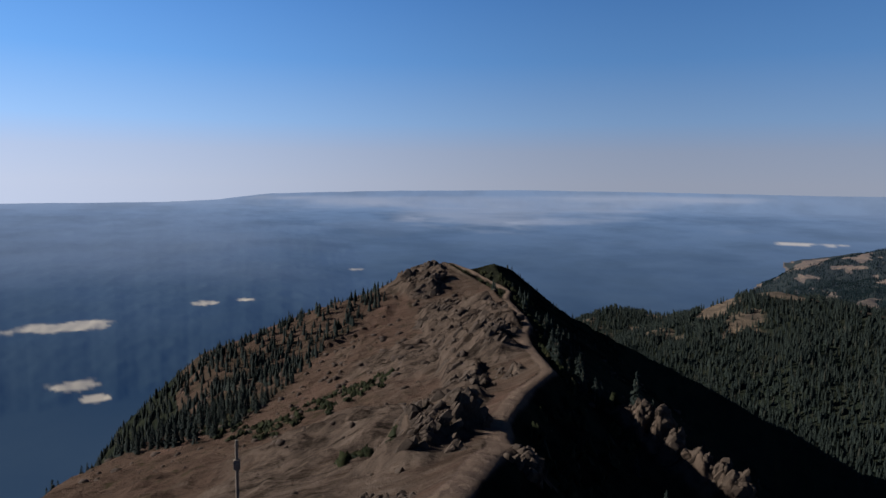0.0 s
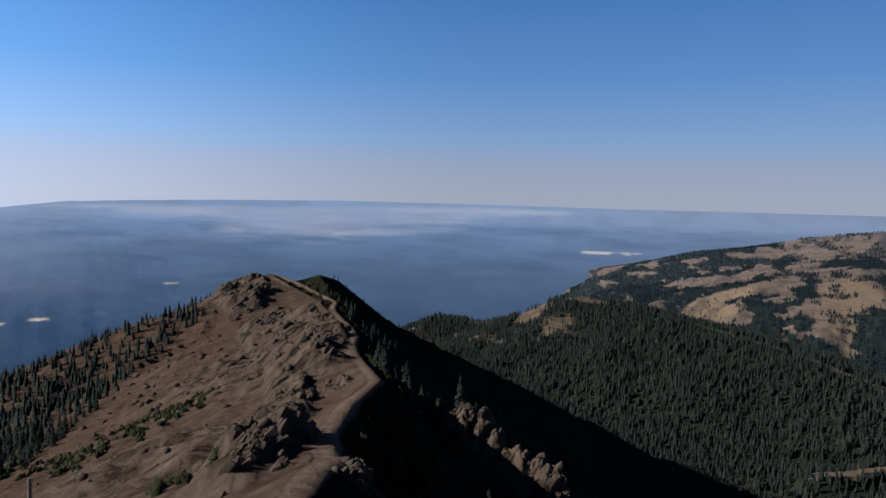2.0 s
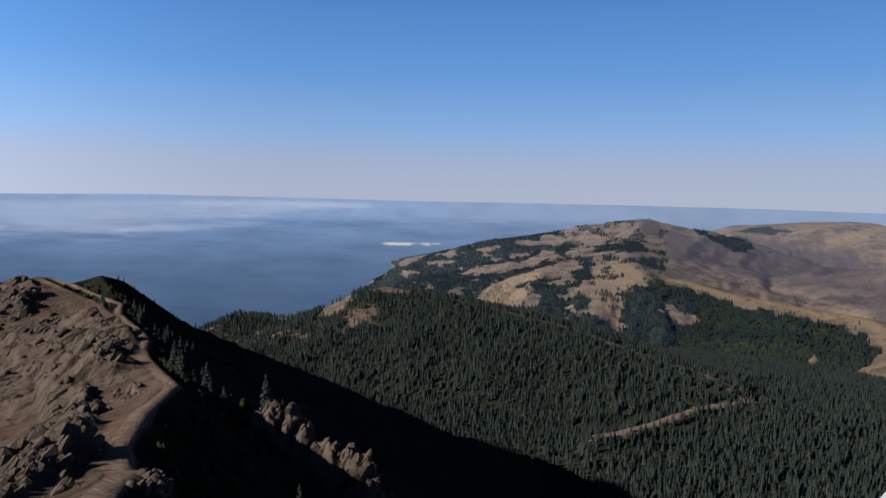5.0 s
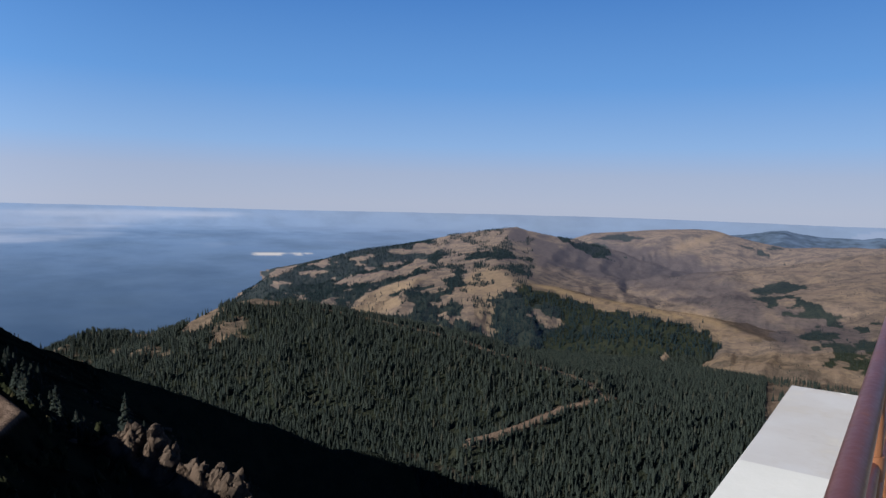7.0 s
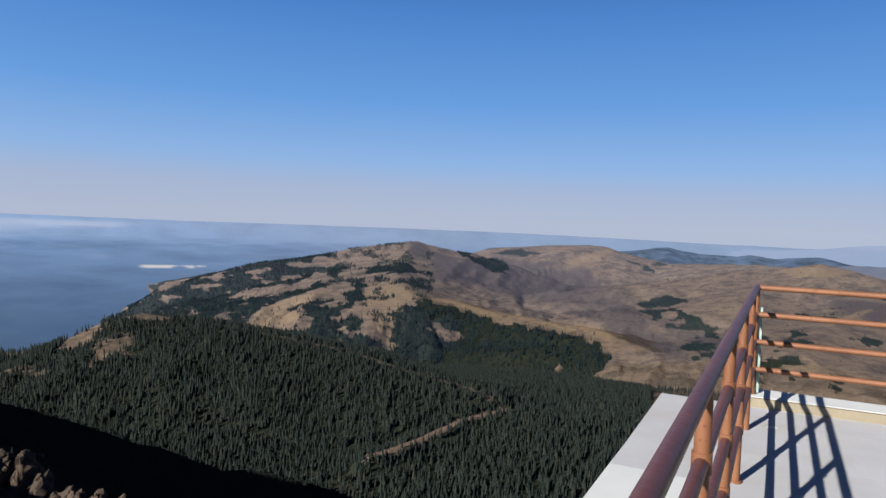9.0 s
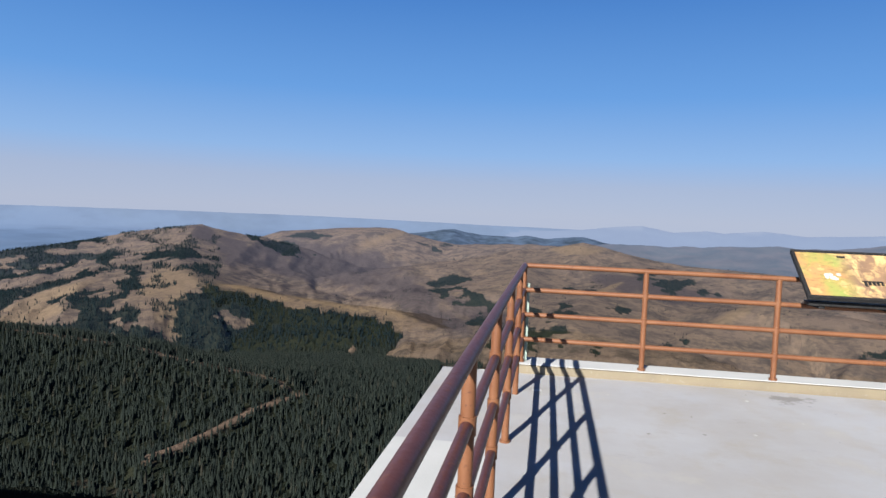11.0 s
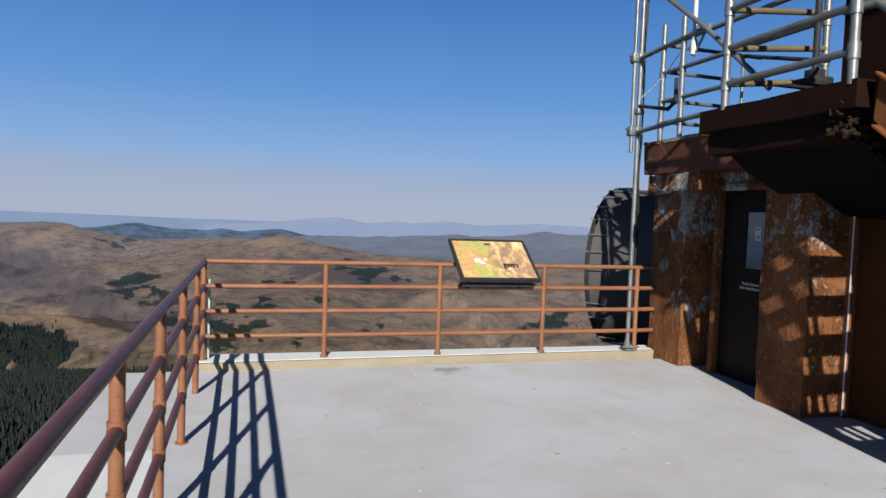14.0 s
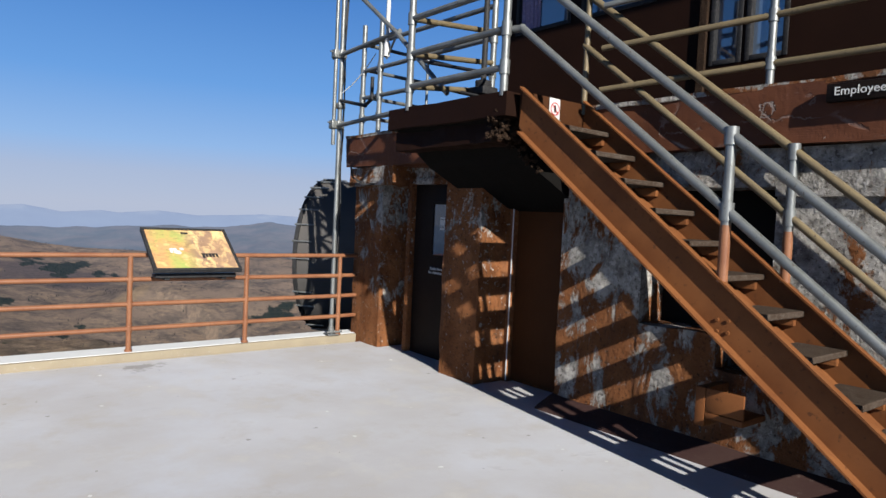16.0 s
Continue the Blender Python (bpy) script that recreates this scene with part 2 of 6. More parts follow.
WHITE_EDGE = paint("white_coping", (0.410, 0.420, 0.425), (0.375, 0.385, 0.390), (0.31, 0.305, 0.295), 0.7, 2.5, 0.002, 0.68, 0.76)
KERB_PAINT = paint("tan_kerb_paint", (0.185, 0.158, 0.112), (0.155, 0.132, 0.098), (0.22, 0.205, 0.175), 0.7, 3, 0.002, 0.62, 0.74)
WALL = weathered_wall("flaking_brown_wall", 0.02)
WALL_BARE = weathered_wall("bare_concrete_wall", 0.125)
WALL_WORN = weathered_wall("worn_brown_wall", 0.05)
PLASTER = weathered_wall("rough_white_plaster", 0.17)
PLYWOOD = paint("brown_plywood_paint", (0.050, 0.0185, 0.0065), (0.040, 0.0150, 0.0055), (0.064, 0.028, 0.012), 0.65, 2.5, 0.001, 0.66, 0.76)
PLINTH = paint("purple_brown_plinth", (0.026, 0.014, 0.013), (0.034, 0.020, 0.017), (0.055, 0.042, 0.036), 0.75, 3, 0.002, 0.62, 0.72)
# shade under the stair landing, put into a near-black colour
UNDERSIDE_SHADE = paint("shaded_underside", (0.003, 0.0027, 0.0025), (0.004, 0.0036, 0.0033), (0.007, 0.006, 0.005), 0.9, 4, 0.002, 0.66, 0.74)
PALE_GREEN = paint("pale_green_strip", (0.2432, 0.3064, 0.2675), (0.2140, 0.2724, 0.2432), (0.1702, 0.2043, 0.1848), 0.6, 3)
WHITE = paint("white_sheet", (0.3794, 0.3794, 0.3745), (0.3502, 0.3502, 0.3453), (0.2918, 0.2918, 0.2821), 0.5, 4)
RED = paint("red_print", (0.2432, 0.0146, 0.0146), (0.2189, 0.0146, 0.0146), (0.2675, 0.0243, 0.0243), 0.5, 4)
CHARCOAL = paint("charcoal_frame", (0.0146, 0.0146, 0.0156), (0.0195, 0.0195, 0.0204), (0.0292, 0.0292, 0.0292), 0.45, 4)


# ---- meshes ----
def tube(bm, a, b, r, n=10, r2=None):
    """A closed tube from a to b."""
    a, b = Vector(a), Vector(b)
    m = Matrix.Translation((a + b) / 2) @ (b - a).to_track_quat("Z", "Y").to_matrix().to_4x4()
    bmesh.ops.create_cone(bm, cap_ends=True, segments=n, radius1=r, radius2=r if r2 is None else r2, depth=(b - a).length, matrix=m)


def box(bm, lo, hi, bevel=0.0, m=None):
    """A block between two corners, with rounded edges."""
    lo, hi = Vector(lo), Vector(hi)
    made = bmesh.ops.create_cube(bm, size=1, matrix=Matrix.Translation((lo + hi) / 2) @ Matrix.Diagonal((*(hi - lo), 1)))
    if bevel:
        edges = list({e for v in made["verts"] for e in v.link_edges})
        out = bmesh.ops.bevel(bm, geom=edges, offset=bevel, segments=2, profile=0.5, affect="EDGES")
        verts = {v for f in out["faces"] for v in f.verts} | {v for v in made["verts"] if v.is_valid}
    else:
        verts = set(made["verts"])
    if m:
        bmesh.ops.transform(bm, matrix=m, verts=list(verts))
    return list(verts)


def prism(bm, outline, lo, hi, axis="x"):
    """A flat outline drawn out along one axis."""
    k = "xyz".index(axis)

    def at(p, d):
        q = list(p)
        q.insert(k, d)
        return bm.verts.new(q)
    rings = [[at(p, d) for p in outline] for d in (lo, hi)]
    n = len(outline)
    for i in range(n):
        bm.faces.new((rings[0][i], rings[0][(i + 1) % n], rings[1][(i + 1) % n], rings[1][i]))
    bm.faces.new(rings[0][::-1])
    bm.faces.new(rings[1])
    bmesh.ops.recalc_face_normals(bm, faces=bm.faces)


def mesh_of(bm, name, material, smooth=False):
    me = bpy.data.meshes.new(name)
    bmesh.ops.recalc_face_normals(bm, faces=bm.faces)
    bm.to_mesh(me)
    bm.free()
    me.materials.append(material)
    if smooth:
        me.shade_smooth()
        me.set_sharp_from_angle(angle=radians(40))
    return me


def part(name, bm, material, parent, label="", smooth=True):
    ob = new(name, mesh_of(bm, name, material, smooth))
    ob.data.transform(SHIFT)
    ob.parent = parent
    if label:
        ob["label"] = label
    return ob


def thing(name, label, category, group="", kind=""):
    return tagged(new(name), label, category, group, kind)


def structure(name, bm, material, label, category, smooth=False):
    return tagged(new(name, mesh_of(bm, name, material, smooth)), label, category, "", "structure")


SHIFT = Matrix.Identity(4)


def B():
    return bmesh.new()


# ---- land ----
EYE = 1.6


def spot(bearing, dip, reach):
    """A place from its bearing and dip, in degrees as seen from the lookout, and its distance."""
    b, d = radians(bearing), radians(dip)
    return (reach * math.cos(b), reach * math.sin(b), EYE + reach * math.tan(d))


def lattice(ix, iy, seed):
    h = (ix * 374761393 + iy * 668265263 + seed * 974634777) & 0x7FFFFFFF
    h = ((h ^ (h >> 13)) * 1274126177) & 0x7FFFFFFF
    return ((h ^ (h >> 16)) & 0xFFFF) / 65535.0


def value_noise(x, y, seed):
    fx, fy = np.floor(x), np.floor(y)
    ix, iy = fx.astype(np.int64), fy.astype(np.int64)
    u, v = x - fx, y - fy
    u, v = u * u * (3 - 2 * u), v * v * (3 - 2 * v)
    a, b = lattice(ix, iy, seed), lattice(ix + 1, iy, seed)
    c, d = lattice(ix, iy + 1, seed), lattice(ix + 1, iy + 1, seed)
    return (a + (b - a) * u) * (1 - v) + (c + (d - c) * u) * v


def fbm(x, y, size, octaves, seed, ridged=False):
    """Fractal noise, -1 to 1, whose largest forms are of that size in metres."""
    out, amp, total = 0, 1.0, 0.0
    for k in range(octaves):
        f = 2 ** k / size
        n = value_noise(x * f + 17.3 * k, y * f - 9.1 * k, seed + k) * 2 - 1
        out = out + amp * ((1 - 2 * np.abs(n)) if ridged else n)
        total += amp
        amp *= 0.5
    return out / total


def crest(x, y, line):
    """Distance to a crest line, its height at the nearest point, and the side (positive: left of its course)."""
    best = np.full(x.shape, 1e18)
    high, side = np.zeros(x.shape), np.zeros(x.shape)
    for (ax, ay, az), (bx, by, bz) in zip(line, line[1:]):
        dx, dy = bx - ax, by - ay
        s = np.clip(((x - ax) * dx + (y - ay) * dy) / (dx * dx + dy * dy), 0, 1)
        px, py = x - ax - s * dx, y - ay - s * dy
        d = px * px + py * py
        near = d < best
        best = np.where(near, d, best)
        high = np.where(near, az + s * (bz - az), high)
        side = np.where(near, dx * py - dy * px, side)
    return np.sqrt(best), high, np.sign(side)


def smooth(v, lo, hi):
    s = np.clip((v - lo) / (hi - lo), 0, 1)
    return s * s * (3 - 2 * s)


MAIN = [(40, -25, -14), (10, -4, -7.5), (0, 0, -7), (-16, 4, -9), (-31, 9, -12.6), (-48, 15.5, -16.4), (-58, 20.5, -17.6), (-68, 27, -18.9),
        (-80, 30.5, -20.2), (-106, 38, -23.6), (-137, 49, -27), (-172, 56, -29.4), (-214, 66, -33), (-232, 60, -29.5), (-245, 57, -27.6),
        (-262, 55, -32), (-330, 58, -74), (-480, 80, -190)]
BRANCH = [(-137, 49, -27.6), (-172, 58, -30), (-214, 71, -33.3), *[spot(*p) for p in ((162.7, -6.75, 258), (161.2, -7.2, 270), (159.3, -9.2, 284), (156.9, -10.5, 305), (152, -12.9, 318), (146, -15.4, 328), (140, -18.1, 332), (134, -20.6, 332))]]
TRAIL = [(-18, 4.5, -9.4), (-25.6, 6.6, -10.9), (-31.1, 9.1, -12.6), (-38.5, 12.8, -14.4), (-47.9, 15.9, -16.2), (-56.8, 20.8, -17.2), (-67.9, 28, -18.6), (-78.7, 30.6, -19.9),
         (-90, 33.5, -21.5), (-105.7, 38.4, -23.4), (-117.6, 43.8, -24.7), (-136.8, 49.5, -26.9), (-171.7, 57, -29.2), (-205, 69, -32.6), (-219, 69.5, -32.8), (-231.6, 64.4, -29.5), (-243.3, 59.1, -27.9)]
# bearing, dip, distance along each ridge, and its near and far slope
FOREST_HILL = [spot(*p) for p in ((156, -11.5, 840), (152.9, -10.2, 800), (149.4, -10.6, 780), (146.5, -10.2, 750), (143.1, -8.5, 715), (140.8, -8.0, 700), (137.7, -8.5, 680), (133.9, -9.15, 650),
                                  (129.1, -10.15, 620), (124.2, -11.15, 590), (120.3, -12.4, 570), (114.6, -13.75, 545), (110.8, -14.9, 525), (106, -16.6, 500))]
LOW_HILL = [spot(*p) for p in ((158, -12.5, 900), (154, -11.0, 880), (150.5, -10.4, 860), (147, -10.8, 840), (144, -11.5, 820))]
SPUR = [spot(*p) for p in ((128, -9.6, 1200), (125, -8.3, 1230), (122.4, -7.3, 1280), (120, -6.75, 1310), (118.1, -6.42, 1320), (115.7, -6.6, 1310), (112.9, -7.28, 1280), (110.1, -7.7, 1240), (107.8, -8.0, 1215), (106, -8.1, 1190),
                            (103.4, -8.35, 1160), (101.3, -9.15, 1120), (98.4, -10.1, 1060), (95.6, -10.95, 1000), (90, -12.4, 930))]
PEAK = [spot(*p) for p in ((142, -7.2, 2200), (139.9, -6.3, 2250), (135.8, -5.0, 2320), (132.1, -3.95, 2380), (127.3, -3.3, 2430), (123, -2.9, 2460), (121.3, -2.68, 2480), (120.3, -2.2, 2495), (119.6, -1.8, 2500), (119.0, -1.72, 2500), (118.3, -1.9, 2495), (116.8, -2.58, 2480),
                           (114.9, -3.4, 2440), (111, -4.8, 2330), (107, -6.2, 2150), (104, -7.3, 1950))]
RIB = [spot(*p) for p in ((119.3, -1.75, 2500), (120, -3.4, 2150), (120.5, -4.6, 1800), (120, -5.6, 1500), (119, -6.35, 1330))]
TAN_PEAK = [spot(*p) for p in ((96, -3.6, 2050), (93.2, -2.9, 2050), (91.3, -3.0, 2000), (89.5, -2.52, 2000), (87.5, -2.0, 2000), (85.7, -2.36, 1990), (84.2, -2.74, 1970), (81.8, -3.2, 1960), (79.4, -3.48, 1950), (75.1, -3.63, 1930), (70, -3.8, 1900), (60, -4.0, 1900), (40, -4.5, 1900))]
TAN_RIB = [spot(*p) for p in ((93.1, -5.4, 1500), (91.8, -4.25, 1700), (89.5, -3.35, 1850), (87.5, -2.05, 2000), (84.2, -2.85, 1950), (83.1, -4.05, 1750), (84.6, -5.3, 1500), (86.7, -6.35, 1300), (88.8, -8.5, 1050))]
LOW_RIB = [spot(*p) for p in ((83.5, -12.2, 900), (81.5, -10.7, 1000), (79.1, -9.2, 1080), (76.8, -7.85, 1170), (75, -6.65, 1230), (73.6, -6.15, 1250), (71.2, -6.2, 1250), (67.5, -6.45, 1230), (64, -7.2, 1200), (60.5, -7.8, 1150), (50, -9, 1100))]
RANGE = [spot(*p) for p in ((121, -4.5, 3300), (115, -2.8, 3300), (112.7, -2.05, 3300), (109.5, -1.75, 3280), (106, -1.5, 3250), (103.5, -1.45, 3200), (101.8, -1.95, 3150), (98.3, -2.65, 3100), (95.2, -2.5, 3050),
                            (92, -2.35, 3000), (89.9, -2.4, 2950), (85, -3.2, 2900))]
DARK_HILL = [spot(*p) for p in ((106, -2.8, 4200), (102.6, -2.03, 4200), (100.4, -1.64, 4200), (98.3, -1.42, 4200), (96, -1.8, 4200), (93.3, -1.84, 4200), (92.3, -1.62, 4200), (90.5, -1.79, 4200), (87.6, -1.63, 4200), (84.7, -2.1, 4200), (80, -2.6, 4200))]
EAST_RANGE = [spot(*p) for p in ((90, -2.6, 3800), (87, -2.2, 3800), (84.5, -1.97, 3800), (80.6, -1.96, 3800), (76.5, -1.77, 3800), (73.5, -1.52, 3800), (69.9, -1.6, 3800), (67.5, -1.3, 3800), (65.3, -0.99, 3800), (63.4, -1.14, 3800), (50, -1.2, 3800), (30, -1.4, 3800))]
SNOWY = [spot(*p) for p in ((93, -1.3, 4700), (89, -1.05, 4700), (87.6, -0.95, 4700), (85, -0.6, 4700), (82.9, -0.42, 4700), (80.5, -0.85, 4700), (78, -0.6, 4700), (76.7, -0.75, 4700), (74, -0.45, 4700), (71, -0.7, 4700), (66, -0.4, 4700), (60, -0.6, 4700), (45, -0.7, 4700))]
SOUTH_RIM = [spot(*p) for p in ((214, -1.7, 4700), (206, -1.7, 4700), (200, -1.7, 4700), (190, -1.7, 4700), (183, -1.85, 4600), (177, -2.3, 4400), (172, -3.0, 4200))]
FAR_LINE = [spot(*p) for p in ((205, -1.75, 4800), (190, -1.6, 4800), (185.5, -1.4, 4800), (183.7, -1.15, 4800), (181.5, -0.9, 4800), (172, -0.62, 4800), (161, -0.48, 4800), (152, -0.52, 4800), (138, -0.65, 4800), (121, -0.62, 4800), (110, -0.65, 4800), (95, -0.85, 4800), (80, -0.95, 4800), (60, -1.0, 4800))]
RIDGES = [(FOREST_HILL, 0.25, 0.30, 6), (LOW_HILL, 0.2, 0.3, 5), (SPUR, 0.2, 0.25, 8), (PEAK, 0.24, 0.3, 14), (RIB, 0.22, 0.25, 14), (TAN_PEAK, 0.2, 0.25, 16), (TAN_RIB, 0.22, 0.22, 16), (LOW_RIB, 0.22, 0.22, 16),
          (RANGE, 0.2, 0.3, 12), (DARK_HILL, 0.2, 0.3, 8), (EAST_RANGE, 0.15, 0.3, 8), (SNOWY, 0.3, 0.3, 3), (SOUTH_RIM, 0.06, 0.3, 3), (FAR_LINE, 0.4, 0.3, 2)]


def blobs(b, dip, spots):
    """How far within leaning ovals (bearing, dip, half width, half height, lean) a place lies: 1 in the middle, 0 on the rim."""
    out = np.full(b.shape, -3.0)
    for fb, fd, wb, wd, lean in spots:
        c, s = math.cos(radians(lean)), math.sin(radians(lean))
        u, v = fb - b, dip - fd
        out = np.maximum(out, 1 - ((u * c + v * s) / wb) ** 2 - ((v * c - u * s) / wd) ** 2)
    return out


# bare rock on the home ridge
CRAGS = ((169.0, -8.3, 2.0, 2.0, 40), (166.4, -11.9, 2.2, 3.2, 60), (163.2, -12.2, 2.0, 2.6, 50), (165.1, -16.0, 2.3, 2.0, 50), (166.6, -20.2, 4.5, 2.3, 35), (161.6, -21.2, 2.3, 1.1, 20), (160.2, -15.4, 0.9, 0.5, 0))


def land(x, y):
    """Height of the land, the kind of its surface and how far it is rock or trail, at arrays of places."""
    r = np.hypot(x, y)
    bearing = np.degrees(np.arctan2(y, x)) % 360
    # valley floor, then the plain that fills the distance
    valley = np.interp(r, [0, 250, 350, 420, 520, 700, 1100, 1500], [-120, -150, -154, -152, -146, -165, -228, -275])
    plain = np.interp(r, [0, 600, 1200, 1500, 2000, 2500, 3000, 3500, 4000, 4500, 4900], np.tan(np.radians([-20, -28, -16.2, -13.2, -9.6, -7.0, -5.2, -3.75, -2.7, -2.05, -1.85])) * np.maximum(1, np.array([880, 620, 1200, 1500, 2000, 2500, 3000, 3500, 4000, 4500, 4900])))
    west = smooth(bearing, 148, 158) * (1 - smooth(bearing, 250, 300))
    west = np.maximum(west, smooth(r, 1500, 1800))
    west = np.maximum(west, smooth(r, 880, 1050) * smooth(bearing, 134.5, 139))
    z = valley * (1 - west) + plain * west
    which = np.where(west > 0.5, -2, -1)
    rolling = fbm(x, y, 160, 5, 3) * np.clip(r / 160, 0, 8)
    z = z + rolling * np.where(west > 0.5, 0.12, 1.0)
    for k, (line, near, far, rough) in enumerate(RIDGES):
        if k >= 9:
            turn = sorted((math.degrees(math.atan2(q, p)) % 360, math.hypot(p, q), w) for p, q, w in line)
            deg, reach, tops = (np.array(v) for v in zip(*turn))
            past = np.maximum(0, deg[0] - bearing) + np.maximum(0, bearing - deg[-1])
            top = np.interp(bearing, deg, tops) - 14 * past + rough * 1.1 * fbm(bearing * 10, bearing * 0, 14, 5, 60 + k)
            gap = np.interp(bearing, deg, reach) - r
            t = top - np.where(gap > 0, near, far) * np.abs(gap) + rough * 1.5 * fbm(x, y, 22 * rough, 5, 11 + k, True) * smooth(gap, 20, 200)
            up = t > z
            z = np.where(up, t, z)
            which = np.where(up, k, which)
            continue
        d, h, side = crest(x, y, line)
        slope = np.where(side < 0, near, far) if line[0][0] * line[-1][1] - line[0][1] * line[-1][0] < 0 else np.where(side > 0, near, far)
        t = h - slope * (np.sqrt(d * d + 64) - 8)
        gully = fbm(x + 31 * k, y, 16 * rough, 6, 11 + k, True) * rough * 1.5
        if 3 <= k <= 8:
            gully = 0.5 * gully + fbm(np.radians(bearing) * 1900 + 0.12 * r, r * 0.3, 8 * rough, 5, 81 + k, True) * rough * (0.9 if k in (5, 6, 7) else 1.1)
        if k in (5, 6, 7, 8):
            gully = gully + 7 * fbm(x, y, 110, 5, 121 + k, True)
        t = t + gully * smooth(d, 6, 18 * rough) + 0.12 * rough * fbm(x, y, 55, 4, 40 + k) * smooth(d, 4, 30)
        tail = bearing - (156.5 if k < 3 else 139.5)
        if k < 5:
            t = t - (9 if k < 3 else 14) * np.maximum(0, np.where(tail < 150, tail, 0))
        up = t > z
        z = np.where(up, t, z)
        which = np.where(up, k, which)
    # the rocky knoll on the peak
    kx, ky, kz = spot(119.0, -1.70, 2500)
    knoll = kz - 0.42 * np.hypot(x - kx, (y - ky) * 0.9) + 3 * fbm(x, y, 26, 4, 131, True)
    z = np.where((knoll > z) & (r > 2000), knoll, z)
    # the home ridge: scree towards the sun, a steep shaded flank behind
    d, h, side = crest(x, y, MAIN)
    d2, h2, side2 = crest(x, y, BRANCH)
    wave = 9 * fbm(x, y, 45, 4, 77)
    knee = 84 + 24 * (1 - smooth(-x, 60, 140))
    south = 0.37 * d + 0.5 * np.maximum(0, d - knee - wave) + 0.6 * np.maximum(0, d - knee - 32)
    north = 0.66 * np.minimum(d, 12) + 0.64 * np.maximum(0, d - 12) + 0.5 * np.maximum(0, d - 51 + 15 * smooth(-x, 70, 160) - wave)
    t = h - np.where(side < 0, north, south)
    t = np.maximum(t, h2 - np.where(side2 < 0, 0.64, 0.3) * d2 - 0.5 * np.maximum(0, d2 - 40 - wave) * (side2 < 0) - 3 * np.maximum(0, d2 - 40) * (side2 > 0))
    fade = smooth(d, 0.5, 14)
    t = t + fade * (1.0 * fbm(x, y, 28, 5, 21) + 0.8 * fbm(x * 0.4 + y * 0.9, y * 0.4 - x * 0.9, 11, 4, 23, True)) * np.clip(r / 40, 0.3, 1.6) * np.where(side < 0, 0.2, 0.8)
    dip = np.degrees(np.arctan2(t - EYE, np.maximum(r, 1)))
    bed = fbm(x * 0.5 + y, y * 0.5 - x, 24, 4, 57)
    crag = smooth(blobs(bearing, dip, CRAGS) + 0.8 * bed, -0.25, 0.4) * (side >= 0) * smooth(d, 1.2, 4)
    crag = np.maximum(crag, 0.5 * (side >= 0) * (1 - smooth(d, 30, 58)) * smooth(d, 1.5, 6) * smooth(bed, -0.2, 0.3))
    for ox, oy, w, high in ((-46.7, 12.0, 2.6, 1.5), (-49.5, 10.0, 2.4, 1.3), (-44.5, 9.6, 2.2, 1.1), (-42, 7.6, 2.4, 0.9), (-38, 14.6, 1.8, 0.9), (-67.5, 37.5, 2.4, 2.2), (-64.5, 38, 2.5, 2.8), (-61.7, 38.4, 2.5, 3.0), (-58.8, 39, 2.5, 3.0), (-55.8, 40, 2.5, 3.0), (-52.6, 40.8, 2.5, 2.9), (-50, 41.8, 2.5, 2.8), (-90, 27, 5, 1.4), (-106, 32, 6, 1.4), (-120, 38, 5, 1.4)):
        g = np.exp(-((x - ox) ** 2 + (y - oy) ** 2) / (w * w))
        t = t + high * g * (0.75 + 0.75 * fbm(x + 0.4 * y, y * 0.45, 1.9, 3, 61, True))
        crag = np.maximum(crag, np.minimum(1, 1.6 * g))
    along, across = -0.94 * x + 0.34 * y, 0.34 * x + 0.94 * y
    jag = fbm((along + 0.55 * across) * 1.0, (across - 0.2 * along) * 0.28, 4.2, 5, 91, True)
    jag2 = fbm((along + 0.35 * across) * 1.0, (across - 0.2 * along) * 0.4, 11, 4, 95, True)
    t = t + crag * (1.3 * jag + 1.6 * jag2) * np.clip(r / 60, 0.7, 1.9) * np.where(side < 0, 0.3, 1)
    jag3 = fbm(along + 0.5 * across, across * 0.4 - 0.2 * along, 2.4, 3, 97, True)
    t = t + (0.12 + 0.55 * crag) * jag3 * smooth(d, 2, 8) * (side >= 0) * (r > 14)
    td, th, _ = crest(x, y, TRAIL)
    w = np.exp(-(td / 1.6) ** 2)
    t = t * (1 - w) + (th + 0.1) * w
    trail = 1 - smooth(td + 0.4 * fbm(x, y, 5, 3, 5), 0.7, 1.0)
    trail = trail * (r < 260)
    up = t > z
    z = np.where(up, t, z)
    which = np.where(up, 99, which)
    # a gravel road on the valley side
    rd, rh, _ = crest(x, y, ROAD)
    w = np.exp(-(rd / 9) ** 2)
    z = z * (1 - w) + rh * w
    road = (1 - smooth(rd, 1.8, 5.2)) * (r > 300)
    global last_relief
    last_relief = 0.5 + 0.35 * jag + 0.3 * jag2
    return z, which, np.where(up, crag, 0), np.maximum(np.where(up, trail, 0), road), np.where(side < 0, 1.0, 0.0), d


ROAD = [spot(*p) for p in ((122.6, -19.4, 412), (120.6, -18.9, 425), (117.8, -17.9, 450), (114.5, -16.4, 490), (112, -15.8, 515), (110.3, -15.4, 530), (109.5, -15.5, 545))]

